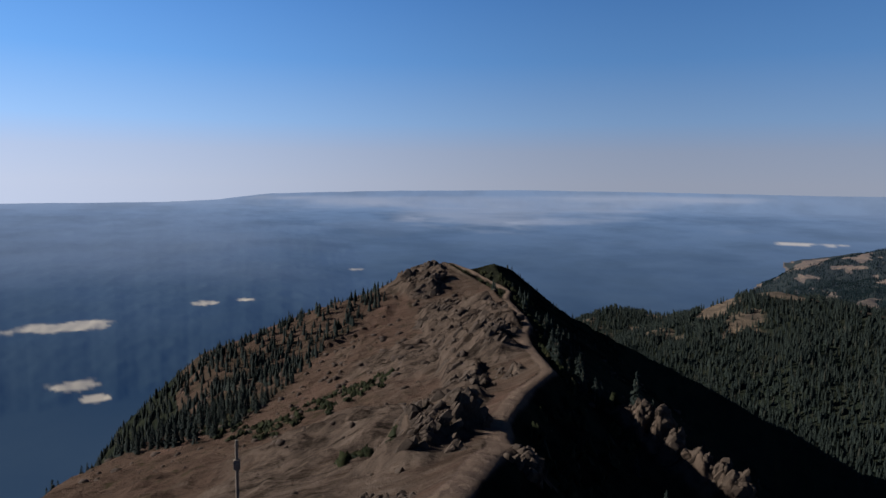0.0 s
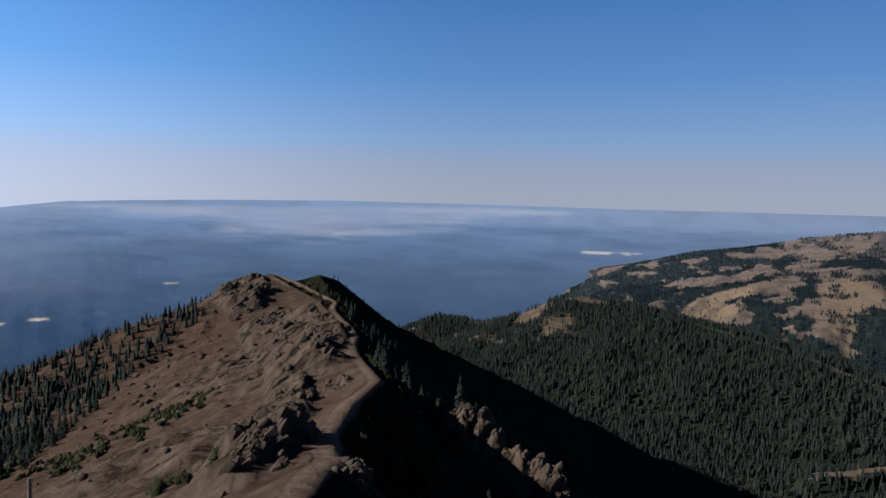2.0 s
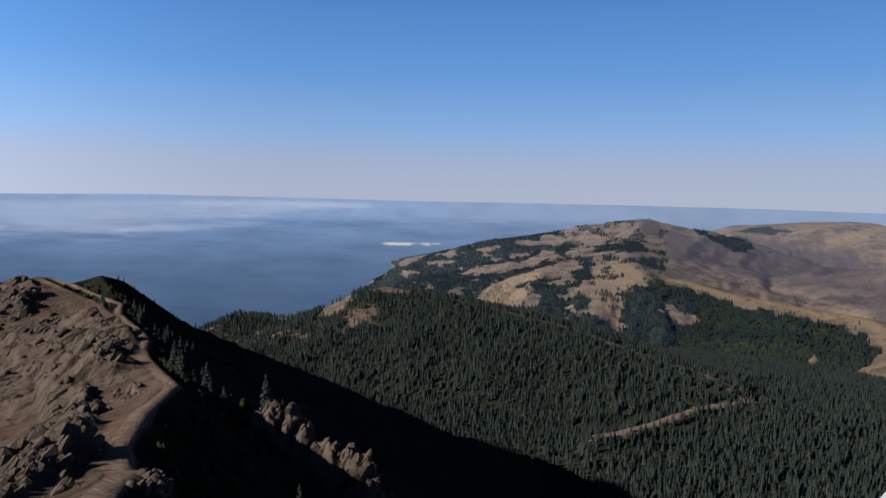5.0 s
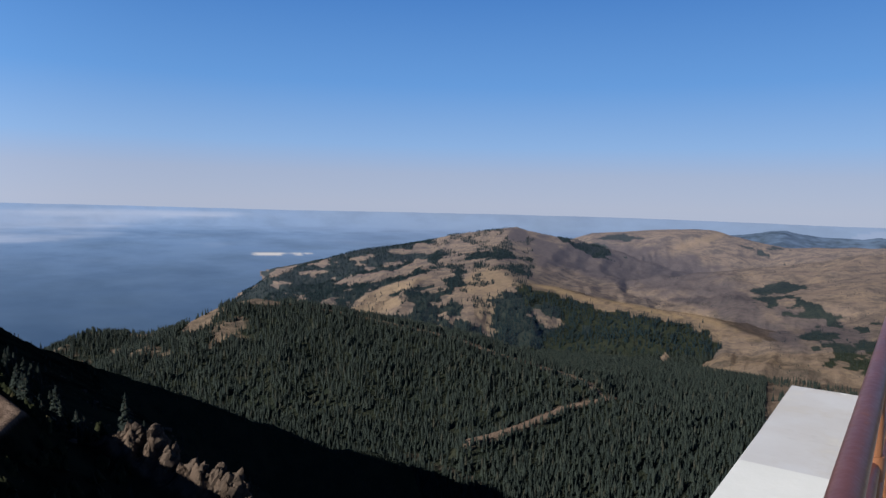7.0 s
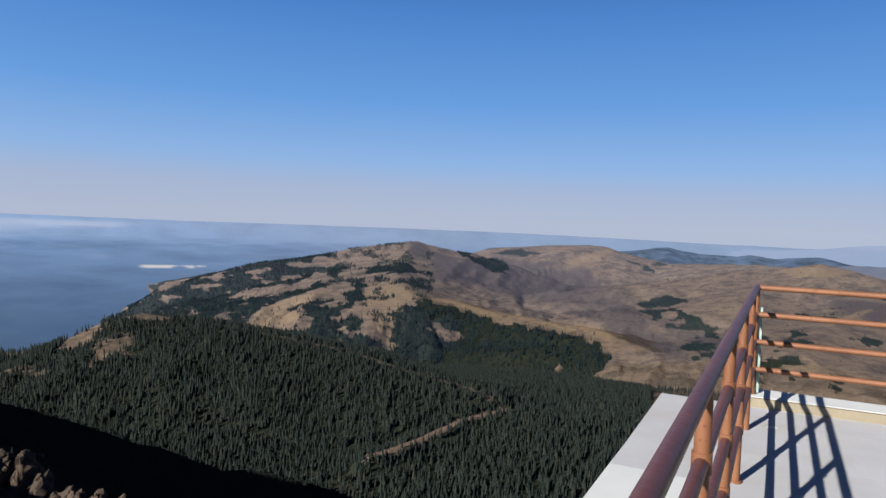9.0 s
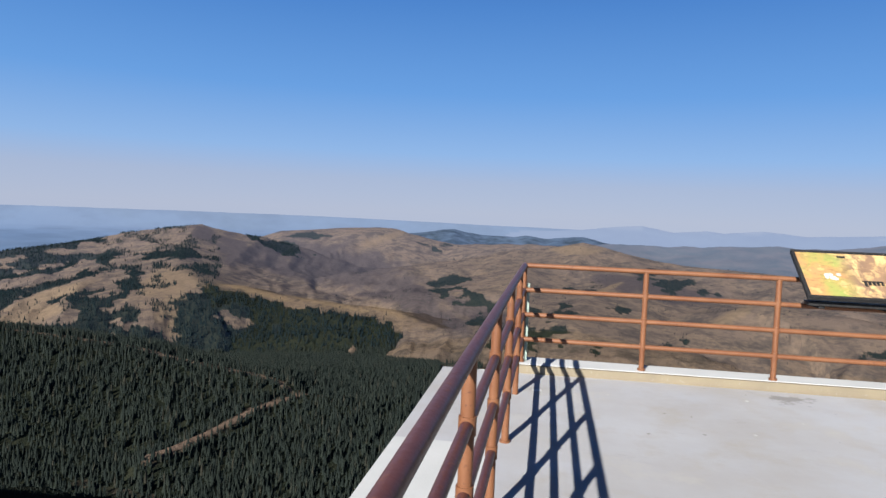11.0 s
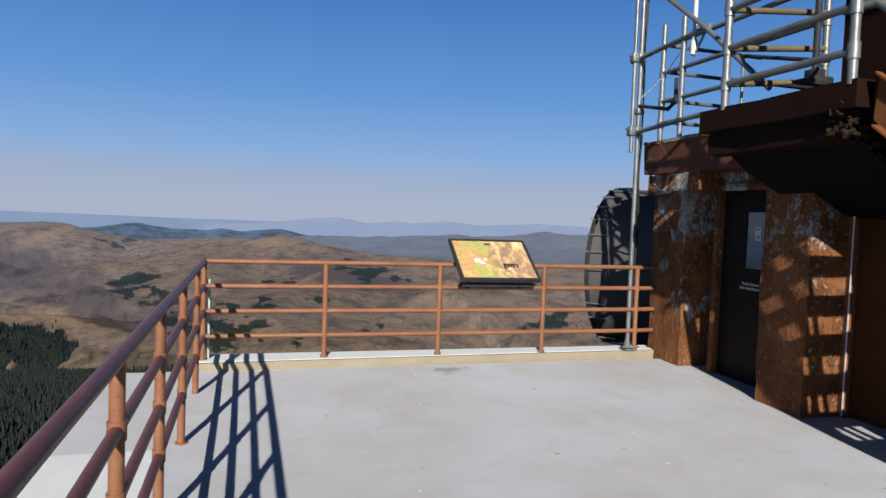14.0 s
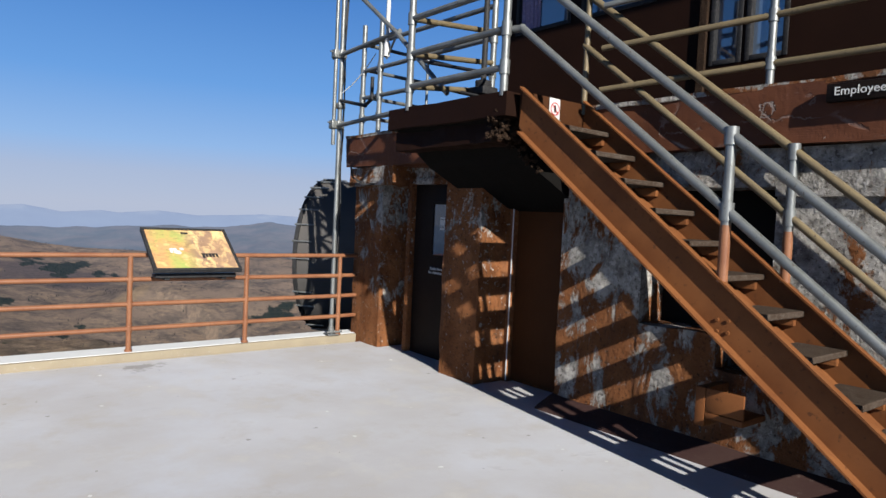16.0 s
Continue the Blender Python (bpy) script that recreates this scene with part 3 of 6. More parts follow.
rings = np.concatenate([(0.2, 1.5, 3.2), np.linspace(5, 30, 30)[:-1], np.arange(30, 180, 0.6), np.arange(180, 280, 1.0), np.arange(280, 1000, 5.0), np.arange(1000, 2600, 14.0), np.linspace(2600, 4900, 60)])
spokes = np.radians(np.concatenate([np.arange(55, 206, 0.16), np.arange(206, 415, 1.5)]))
gr, ga = np.meshgrid(rings, spokes, indexing="ij")
gx, gy = gr * np.cos(ga), gr * np.sin(ga)
gz, g_which, g_crag, g_trail, g_north, g_dist = land(gx, gy)
g_relief = last_relief
FAR_KINDS = {-2, 9, 10, 11, 12, 13}
g_far = np.isin(g_which, list(FAR_KINDS)) & (gr > 1000) | (g_which == -2) & (gr > 420)

bearing = np.degrees(ga) % 360


GROVES = ((125.9, -8.87, 3.84, 1.35, -12), (123.5, -10.31, 2.17, 0.87, -25), (124.1, -6.54, 1.92, 0.67, 35), (121.0, -4.19, 2.63, 0.43, 5), (117.4, -4.63, 2.14, 1.04, -20), (133.9, -5.34, 6.97, 1.39, 12), (136.6, -7.24, 4.11, 1.28, 0), (129.7, -3.83, 3.56, 0.66, 6))
CLEARINGS = ((138.6, -5.77, 1.34, 0.27, 20), (135.9, -5.88, 1.15, 0.18, 5), (132.0, -4.69, 0.85, 0.23, 5), (128.5, -4.04, 1.14, 0.24, 0), (129.4, -5.11, 1.05, 0.19, 8), (131.0, -6.24, 3.31, 0.43, 8), (128.9, -7.05, 3.58, 0.48, 18), (130.7, -8.59, 2.61, 0.95, 8), (134.7, -8.43, 0.74, 0.42, 0),
             (116.3, -9.31, 1.8, 0.62, -20), (114.7, -7.11, 4.22, 0.33, -14), (108.7, -8.14, 4.05, 0.45, -10), (103.8, -8.67, 2.99, 0.68, -18), (98.7, -11.19, 4.37, 1.27, -20), (118.9, -2.2, 0.8, 0.7, 0))
HILL_CLEARINGS = ((140.9, -7.95, 2.65, 0.5, -5), (144.7, -9.54, 1.92, 0.77, 35), (151.3, -9.28, 1.62, 0.46, 5), (148.9, -10.47, 1.18, 0.28, 0), (143.2, -10.95, 1.93, 0.48, 40))
EAST_GROVES = ((88.7, -5.58, 0.95, 0.48, 10), (86.5, -5.69, 1.05, 0.43, 0), (89.3, -7.83, 3.33, 0.48, 5), (91.1, -9.52, 2.84, 0.76, 0), (80.7, -5.84, 0.77, 0.38, 0), (80.1, -9.72, 1.44, 0.34, 10), (84.5, -7.44, 1.2, 0.29, 0), (86.3, -10.58, 2.89, 0.67, 0), (65.2, -8.59, 2.63, 0.88, 10), (80.3, -4.87, 3.35, 0.6, -8))
BURN_GROVES = ((98.9, -6.0, 1.8, 1.35, 30), (96.4, -7.55, 2.4, 1.0, -20), (93.0, -10.71, 1.87, 0.84, 0), (100.3, -2.85, 2.02, 0.36, -12), (113.0, -3.25, 2.78, 0.65, -15), (110.3, -2.43, 1.82, 0.32, 0), (98.3, -2.86, 1.18, 0.24, 0), (94.9, -9.46, 2.23, 0.93, -25))


def wooded(x, y, z, which, crag, trail, north, d):
    """Share of the ground that trees cover, 0 to 1."""
    r, b = np.hypot(x, y), np.degrees(np.arctan2(y, x)) % 360
    dip = np.degrees(np.arctan2(z - EYE, np.maximum(r, 1)))
    c1 = fbm(x, y, 90, 5, 301)
    rag = 1.0 * fbm(b * 30, dip * 75, 30, 5, 321) + 0.6 * fbm(x, y, 50, 3, 303)
    out = np.zeros(x.shape)
    b_rag = b + 1.6 * rag
    hill_d, _, hill_side = crest(x, y, FOREST_HILL)
    hill = 1 - 0.95 * smooth(blobs(b, dip, HILL_CLEARINGS) + 0.9 * rag, 0.0, 0.4)
    hill = hill * (1 - 0.6 * smooth(fbm(x, y, 36, 4, 305), 0.15, 0.3) * smooth(b, 139, 142))
    hill = hill * (1 - 0.5 * smooth(blobs(b, dip, ((124.1, -21.9, 7.8, 0.45, -17),)) + rag, 0.0, 0.6))
    bare = np.where((b < 136) & (b > 112), 4.5, 2)
    hill = hill * np.where((hill_side > 0) & (hill_d < 10) & (b > 112), 0.4 + 0.6 * smooth(b, 134, 138), 1) * smooth(hill_d, bare * 0.4, bare)
    out = np.where((which == 0) | (which == -1) & (r < 1300), hill, out)
    out = np.where(which == 1, smooth(fbm(x, y, 45, 4, 305), -0.3, 0.05) * (1 - 0.9 * smooth(blobs(b, dip, HILL_CLEARINGS) + 0.9 * rag, 0.0, 0.4)), out)
    out = np.where((which == -2) & (r < 1300), 0.85, out)
    # the peak's flanks and the spur before it
    spur_dip = np.interp(b, [93, 98.4, 101.3, 103.4, 106, 110.1, 112.9, 115.7, 118.1, 120.5], [-12.5, -11.2, -10.2, -9.1, -8.9, -8.2, -7.6, -6.9, -6.7, -7.4])
    under = np.where(b_rag < 120.6, (spur_dip - dip) / 0.5, -3)
    dense = np.maximum(np.maximum(blobs(b, dip, GROVES), np.minimum(under, 1.5)), np.minimum((b - 126.5) / 2.5, 0.8))
    dense = np.where(b_rag < 119.3, np.maximum(np.where(dip > -6.2, -3, under), blobs(b, dip, BURN_GROVES) - 0.2), dense)
    slope_wood = np.maximum(smooth(dense + 1.7 * rag, 0.1, 0.45), 0.45 * (b_rag > 118) * smooth(rag, -0.05, 0.25))
    slope_wood = slope_wood * (1 - 0.96 * smooth(blobs(b, dip, CLEARINGS) + 1.0 * rag, -0.05, 0.3))
    slope_wood = np.where((r < 1050) & (b < 122), np.maximum(slope_wood, 0.97 * smooth(spur_dip - dip, 0.5, 1.3) * smooth(b, 99, 103)), slope_wood)
    out = np.where((which == 2) | (which == 3) | (which == 4) | (which == -1) & (r > 900), slope_wood, out)
    east = np.maximum(blobs(b, dip, EAST_GROVES), blobs(b, dip, BURN_GROVES))
    east_wood = np.maximum(0.7 * smooth(east + 2.2 * rag, 0.1, 0.7), 0.16 * smooth(rag, 0.1, 0.35))
    out = np.where((which >= 5) & (which <= 8) | (which == -1) & (b < 99), east_wood, out)
    out = np.where((b > 160) & (r < 1300) & (which != 99), 1.0, out)
    # the home ridge: a belt of trees along the lower scree, brush, and a thin wood behind
    belt = np.interp(b, [160, 165, 170.0, 172.8, 175.7, 178.4, 181, 183.5, 187, 195, 210], [-4, -6.2, -8.95, -11.2, -13.5, -15.5, -17.6, -19.6, -20.6, -20.8, -21])
    home_s = smooth((dip - belt) / 0.6 + 1.0 * fbm(x, y, 26, 4, 308), 0.0, 0.8) * smooth(d, 9, 16)
    home_s = np.maximum(home_s * (0.45 + 0.55 * smooth(c1, -0.4, 0.0)), smooth(d, 84, 100))
    home_n = 0.45 + 0.55 * smooth(c1, -0.2, 0.2)
    out = np.where(which == 99, np.where(north > 0.5, home_n, home_s) * (r > 14), out)
    return np.clip(out, 0, 1) * (1 - trail) * (1 - 0.85 * crag)


g_dip = np.degrees(np.arctan2(gz - EYE, gr))
warp = fbm(gx, gy, 420, 5, 411)
fine_warp = fbm(gx, gy, 150, 5, 412) + 0.6 * fbm(bearing * 40, g_dip * 90, 40, 4, 413)
g_field = np.zeros(gx.shape)
for fb, fd, wb, wd in ((197.5, -11.0, 7.0, 0.5), (186.8, -9.75, 1.0, 0.16), (196.3, -15.2, 2.0, 0.5), (195, -16.3, 1.0, 0.3), (174.5, -7.3, 1.0, 0.12), (183.5, -9.6, 0.8, 0.14),
                       (138.8, -4.35, 3.4, 0.10), (142.0, -4.05, 0.9, 0.1), (133, -5.6, 1.3, 0.14), (156, -4.6, 1.2, 0.08), (151, -7.2, 0.6, 0.08)):
    off = ((bearing - fb) / wb) ** 2 + ((g_dip - fd) / wd) ** 2
    g_field = np.maximum(g_field, smooth(0.75 - off + 1.5 * fine_warp, 0.1, 0.7) * (off < 2.2))
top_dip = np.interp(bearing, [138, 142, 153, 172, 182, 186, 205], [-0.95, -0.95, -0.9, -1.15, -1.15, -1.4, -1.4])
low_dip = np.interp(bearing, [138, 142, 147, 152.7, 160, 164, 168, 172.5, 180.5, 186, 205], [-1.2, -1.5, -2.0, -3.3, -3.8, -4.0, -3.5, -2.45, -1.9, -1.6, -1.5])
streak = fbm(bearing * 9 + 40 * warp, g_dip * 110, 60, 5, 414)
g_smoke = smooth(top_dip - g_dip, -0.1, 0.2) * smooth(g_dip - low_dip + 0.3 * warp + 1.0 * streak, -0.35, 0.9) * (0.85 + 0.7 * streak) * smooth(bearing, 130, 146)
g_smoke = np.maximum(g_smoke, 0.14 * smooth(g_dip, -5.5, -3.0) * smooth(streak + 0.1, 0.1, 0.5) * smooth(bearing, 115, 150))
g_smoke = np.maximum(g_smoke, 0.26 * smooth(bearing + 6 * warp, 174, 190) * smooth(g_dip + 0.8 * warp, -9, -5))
g_ragged = 1.0 * fbm(bearing * 30, g_dip * 75, 30, 5, 321) + 0.6 * fbm(gx, gy, 50, 3, 303)
g_hills = (gr > 900) & (g_which >= -1) & (g_which <= 8)
g_burn = g_hills * smooth(blobs(bearing, g_dip, ((118.8, -2.3, 1.3, 0.75, -15), (107.5, -4.9, 8.5, 2.4, -12), (101.5, -7.2, 6.5, 1.5, -28), (95.5, -8.6, 5, 1.3, -20), (112.5, -4.6, 4.5, 1.5, -22), (116.2, -3.7, 1.9, 1.5, -35), (82, -5.4, 7, 1.0, -8))) + 0.6 * g_ragged, 0.0, 0.7)
g_meadow = g_hills * smooth(blobs(bearing, g_dip, ((114.7, -7.05, 4.3, 0.25, -14), (108.7, -7.98, 4.1, 0.25, -10), (103.6, -8.55, 2.6, 0.3, -16), (128.9, -7.05, 3.6, 0.5, 18), (130.7, -8.5, 2.6, 0.9, 8), (121, -6.3, 3.3, 1.4, 10), (120.3, -9, 2.6, 2.0, -10), (85.7, -5.9, 2.0, 0.25, 28), (75.8, -7.2, 2.2, 0.5, 32), (104.5, -2.5, 3, 0.35, 22), (88, -2.7, 2.5, 0.5, 0))) + 0.5 * g_ragged, 0.1, 0.6)
g_wood = wooded(gx, gy, gz, g_which, g_crag, g_trail, g_north, g_dist)


def sheet(name, keep, material, label, category):
    """One piece of the land out of the rings and spokes."""
    n_r, n_a = gx.shape
    idx = np.arange(n_r * n_a).reshape(n_r, n_a)
    a, b = idx[:-1], idx[1:]
    quads = np.stack([a, b, np.roll(b, -1, 1), np.roll(a, -1, 1)], -1)[keep].reshape(-1, 4)
    used, inv = np.unique(quads, return_inverse=True)
    quads = inv.reshape(-1, 4)
    me = bpy.data.meshes.new(name)
    me.vertices.add(len(used))
    me.vertices.foreach_set("co", np.stack([gx.ravel()[used], gy.ravel()[used], gz.ravel()[used]], 1).astype(np.float32).ravel())
    me.loops.add(quads.size)
    me.loops.foreach_set("vertex_index", quads.astype(np.int32).ravel())
    me.polygons.add(len(quads))
    me.polygons.foreach_set("loop_start", np.arange(0, quads.size, 4, dtype=np.int32))
    me.update(calc_edges=True)
    for key, values in (("crag", g_crag), ("trail", g_trail), ("wood", g_wood * np.where((g_which == 99) & (g_north < 0.5) & (g_dist < 95), 0.35, 1)), ("field", g_field), ("dark", (g_which == 9) * 1.0), ("east", (g_which == 10) * 1.0), ("pale", (g_which == 11) * 1.0), ("snow", (g_which == 11) * smooth(fbm(gx, gy, 90, 4, 417), -0.1, 0.3) * smooth(g_dip, -0.95, -0.6)), ("smoke", g_smoke), ("relief", g_relief), ("home", (g_which == 99) * (1 - 0.9 * smooth(blobs(bearing, g_dip, ((164.9, -7.3, 2.8, 0.75, -20), (161.2, -9.4, 1.6, 0.5, -10))) + 0.5 * fine_warp, 0.0, 0.5))), ("north", g_north * (g_which == 99)),
                        ("stony", (g_which == 99) * (g_north < 0.5) * (1 - smooth(g_dist, 14, 44))), ("grey", smooth(-bearing, -150, -122)), ("burn", g_burn), ("meadow", g_meadow)):
        at = me.attributes.new(key, "FLOAT", "POINT")
        at.data.foreach_set("value", values.ravel()[used].astype(np.float32))
    me.shade_smooth()
    me.materials.append(material)
    return tagged(new(name, me), label, category, "", "structure")


def land_material(name, smoky):
    n = Nodes(name, 1.0)
    n.b.inputs["Specular IOR Level"].default_value = 0.0
    big, mid, fine = n.noise(0.012, 6, 0.6), n.noise(0.11, 6, 0.62), n.noise(1.1, 5, 0.65)
    grass = n.mix(n.ramp(mid, 0.35, 0.68), (0.124, 0.090, 0.063), (0.080, 0.060, 0.046))
    grass = n.mix(n.ramp(big, 0.4, 0.62), grass, (0.100, 0.074, 0.057))
    grass = n.mix(n.math("MULTIPLY", n.ramp(fine, 0.5, 0.7), 0.5), grass, (0.05, 0.044, 0.027))
    shrubs = n.math("ADD", n.noise(0.022, 7, 0.68), n.math("MULTIPLY", n.math("SUBTRACT", mid, 0.5), 0.35))
    grass = n.mix(n.math("MULTIPLY", n.ramp(shrubs, 0.44, 0.64), 0.8), grass, (0.034, 0.030, 0.026))
    scree = n.mix(n.ramp(mid, 0.35, 0.65), (0.0610, 0.0409, 0.0311), (0.0415, 0.0274, 0.0207))
    scree = n.mix(n.ramp(n.noise(0.045, 5, 0.6), 0.5, 0.65), scree, (0.0683, 0.0421, 0.0323))
    scree = n.mix(n.math("MULTIPLY", n.ramp(n.noise(0.35, 6, 0.7), 0.54, 0.66), 0.75), scree, (0.017, 0.0165, 0.0078))
    scree = n.mix(n.math("MULTIPLY", n.ramp(fine, 0.55, 0.7), 0.5), scree, (0.045, 0.031, 0.023))
    runs = n.noise(0.55, 6, 0.72, (1.2, 0.22, 0.45), 0.5)
    scree = n.mix(n.math("MULTIPLY", n.ramp(runs, 0.52, 0.64), 0.55), scree, (0.0293, 0.0201, 0.0156))
    scree = n.mix(n.math("MULTIPLY", n.ramp(runs, 0.46, 0.34), 0.45), scree, (0.0781, 0.0543, 0.0415))
    scree = n.mix(n.math("MULTIPLY", n.ramp(n.noise(3.2, 4, 0.7), 0.60, 0.68), 0.65), scree, (0.0183, 0.0140, 0.0110))
    # shade in the clefts, painted dark where the jagged surface lies low
    cleft_shade = n.ramp(n.attr("relief"), 0.42, 0.12)
    rock = n.mix(n.ramp(n.noise(0.5, 7, 0.7), 0.35, 0.65), (0.0366, 0.0274, 0.0220), (0.0732, 0.0537, 0.0421))
    beds = n.bedding(0.55, 7, 0.7)
    # clefts between beds painted dark as if shaded, faces painted pale
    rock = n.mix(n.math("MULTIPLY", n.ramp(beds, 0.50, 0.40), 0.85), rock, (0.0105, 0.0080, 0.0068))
    rock = n.mix(n.math("MULTIPLY", n.ramp(beds, 0.55, 0.66), 0.6), rock, (0.090, 0.069, 0.055))
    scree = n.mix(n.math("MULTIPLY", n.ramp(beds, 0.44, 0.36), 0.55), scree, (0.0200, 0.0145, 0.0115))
    c = n.mix(n.attr("home"), grass, scree)
    c = n.mix(n.math("MULTIPLY", n.attr("burn"), 0.92), c, n.mix(n.ramp(mid, 0.35, 0.65), (0.054, 0.043, 0.040), (0.038, 0.031, 0.0295)))
    c = n.mix(n.math("MULTIPLY", n.attr("meadow"), 0.7), c, n.mix(n.ramp(mid, 0.35, 0.68), (0.150, 0.108, 0.066), (0.105, 0.076, 0.048)))
    c = n.mix(n.ramp(n.math("ADD", n.math("ADD", n.attr("crag"), n.math("MULTIPLY", n.attr("stony"), 0.28)), n.math("MULTIPLY", n.math("SUBTRACT", beds, 0.5), 1.1)), 0.18, 0.5), c, rock)
    # the north flank's shade is painted in as near-black ground
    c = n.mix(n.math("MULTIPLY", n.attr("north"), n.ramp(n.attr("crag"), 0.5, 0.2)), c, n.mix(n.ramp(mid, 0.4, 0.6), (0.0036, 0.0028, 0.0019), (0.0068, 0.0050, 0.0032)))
    c = n.mix(n.math("MULTIPLY", cleft_shade, n.math("MULTIPLY", n.attr("home"), 0.6)), c, (0.0145, 0.0105, 0.0085))
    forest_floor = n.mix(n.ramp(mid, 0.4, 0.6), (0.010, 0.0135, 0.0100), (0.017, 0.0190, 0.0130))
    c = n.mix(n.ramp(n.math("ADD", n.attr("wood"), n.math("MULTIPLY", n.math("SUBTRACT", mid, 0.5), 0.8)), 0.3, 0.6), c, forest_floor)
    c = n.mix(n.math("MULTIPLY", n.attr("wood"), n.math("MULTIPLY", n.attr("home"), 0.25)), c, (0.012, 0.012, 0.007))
    c = n.mix(n.attr("trail"), c, n.mix(n.ramp(fine, 0.3, 0.7), (0.115, 0.082, 0.063), (0.088, 0.063, 0.049)))
    n.colour(c).bump(n.math("ADD", n.math("ADD", n.noise(0.7, 8, 0.75), n.math("MULTIPLY", mid, 3)), n.math("MULTIPLY", beds, n.math("MULTIPLY", n.attr("home"), 2.0))), 0.9, 0.6)
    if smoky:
        # hills of the distance: smoky air's haze painted as emission, growing with distance
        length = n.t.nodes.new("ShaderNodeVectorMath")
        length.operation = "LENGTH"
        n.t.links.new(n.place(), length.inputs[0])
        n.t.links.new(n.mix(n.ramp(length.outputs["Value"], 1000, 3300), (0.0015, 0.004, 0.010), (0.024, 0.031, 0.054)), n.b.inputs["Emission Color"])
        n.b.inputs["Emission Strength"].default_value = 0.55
    return n.m


def distance_material():
    """The smoky plain and the farthest ranges: a glowing backdrop of distance."""
    n = Nodes("smoky_distance", 1.0)
    pos = n.place()
    length = n.t.nodes.new("ShaderNodeVectorMath")
    length.operation = "LENGTH"
    n.t.links.new(pos, length.inputs[0])
    r = length.outputs["Value"]
    sepx = n.t.nodes.new("ShaderNodeSeparateXYZ")
    n.t.links.new(pos, sepx.inputs[0])
    woods = n.mix(n.ramp(n.noise(0.004, 4, 0.5), 0.35, 0.65), (0.012, 0.019, 0.022), (0.017, 0.025, 0.027))
    c = n.mix(n.attr("field"), woods, (0.22, 0.19, 0.14))
    c = n.mix(n.attr("burn"), c, n.mix(n.ramp(n.noise(0.008, 6, 0.6), 0.42, 0.6), (0.19, 0.135, 0.10), (0.085, 0.08, 0.07)))
    n.colour(c)
    # haze painted as emission: light scattered by smoky air in front, more with distance
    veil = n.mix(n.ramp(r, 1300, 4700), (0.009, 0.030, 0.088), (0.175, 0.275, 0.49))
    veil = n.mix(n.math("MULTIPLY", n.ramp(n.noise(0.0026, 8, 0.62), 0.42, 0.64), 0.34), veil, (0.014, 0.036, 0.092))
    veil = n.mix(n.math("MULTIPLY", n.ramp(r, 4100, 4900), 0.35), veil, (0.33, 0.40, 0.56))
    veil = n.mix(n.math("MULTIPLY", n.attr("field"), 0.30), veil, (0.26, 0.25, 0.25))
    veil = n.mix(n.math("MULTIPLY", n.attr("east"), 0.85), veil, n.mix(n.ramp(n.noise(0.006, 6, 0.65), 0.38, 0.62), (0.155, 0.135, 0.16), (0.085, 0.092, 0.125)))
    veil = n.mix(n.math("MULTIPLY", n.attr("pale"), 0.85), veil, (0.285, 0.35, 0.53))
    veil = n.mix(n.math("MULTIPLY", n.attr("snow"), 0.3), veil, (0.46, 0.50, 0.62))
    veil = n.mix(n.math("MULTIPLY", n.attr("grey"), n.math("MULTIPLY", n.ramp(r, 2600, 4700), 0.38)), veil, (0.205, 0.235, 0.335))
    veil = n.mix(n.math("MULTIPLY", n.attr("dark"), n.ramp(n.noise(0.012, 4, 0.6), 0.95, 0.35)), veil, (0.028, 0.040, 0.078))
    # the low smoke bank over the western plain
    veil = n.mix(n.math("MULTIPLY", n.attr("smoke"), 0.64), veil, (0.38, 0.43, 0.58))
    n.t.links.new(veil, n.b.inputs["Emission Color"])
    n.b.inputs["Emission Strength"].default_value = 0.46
    n.b.inputs["Specular IOR Level"].default_value = 0.0
    return n.m


far_quad = g_far[:-1] & g_far[1:] & np.roll(g_far, -1, 1)[:-1] & np.roll(g_far, -1, 1)[1:]
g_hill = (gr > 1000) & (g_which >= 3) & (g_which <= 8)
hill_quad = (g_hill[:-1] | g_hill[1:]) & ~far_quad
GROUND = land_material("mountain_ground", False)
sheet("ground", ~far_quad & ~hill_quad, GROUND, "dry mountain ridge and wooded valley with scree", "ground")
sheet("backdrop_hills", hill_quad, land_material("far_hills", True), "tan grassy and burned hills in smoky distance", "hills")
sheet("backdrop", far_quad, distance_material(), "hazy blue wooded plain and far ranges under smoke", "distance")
# ---- lookout: deck ----
X_RAIL, Y_RAIL, RAIL_TOP_Z = -0.314, 6.76, 1.08
bm = B()
prism(bm, [(-9, -0.22), (6.64, -0.22), (6.64, 0.036), (6.0, 0.025), (5.0, 0.009), (4.0, 0.0), (-9, 0.0)], -1.07, 11, "x")
structure("floor", bm, DECK, "pale grey painted concrete roof deck with worn patches", "floor")
bm = B()
prism(bm, [(-0.345, 6.60), (4.70, 6.752), (4.70, 6.80), (-0.345, 6.648)], -0.02, 0.114, "z")
structure("kerb", bm, KERB_PAINT, "low tan-painted kerb along the deck edge", "kerb")
bm = B()
prism(bm, [(-0.345, 6.65), (4.8, 6.805), (4.8, 7.03), (-0.345, 7.0)], -0.22, 0.119, "z")
structure("coping", bm, WHITE_EDGE, "white-painted concrete coping under the railing", "coping")
bm = B()
box(bm, (-1.075, -9, -0.225), (-0.40, 6.55, 0.005), 0.004)
structure("ledge", bm, WHITE_EDGE, "white-painted concrete ledge outside the railing", "ledge")


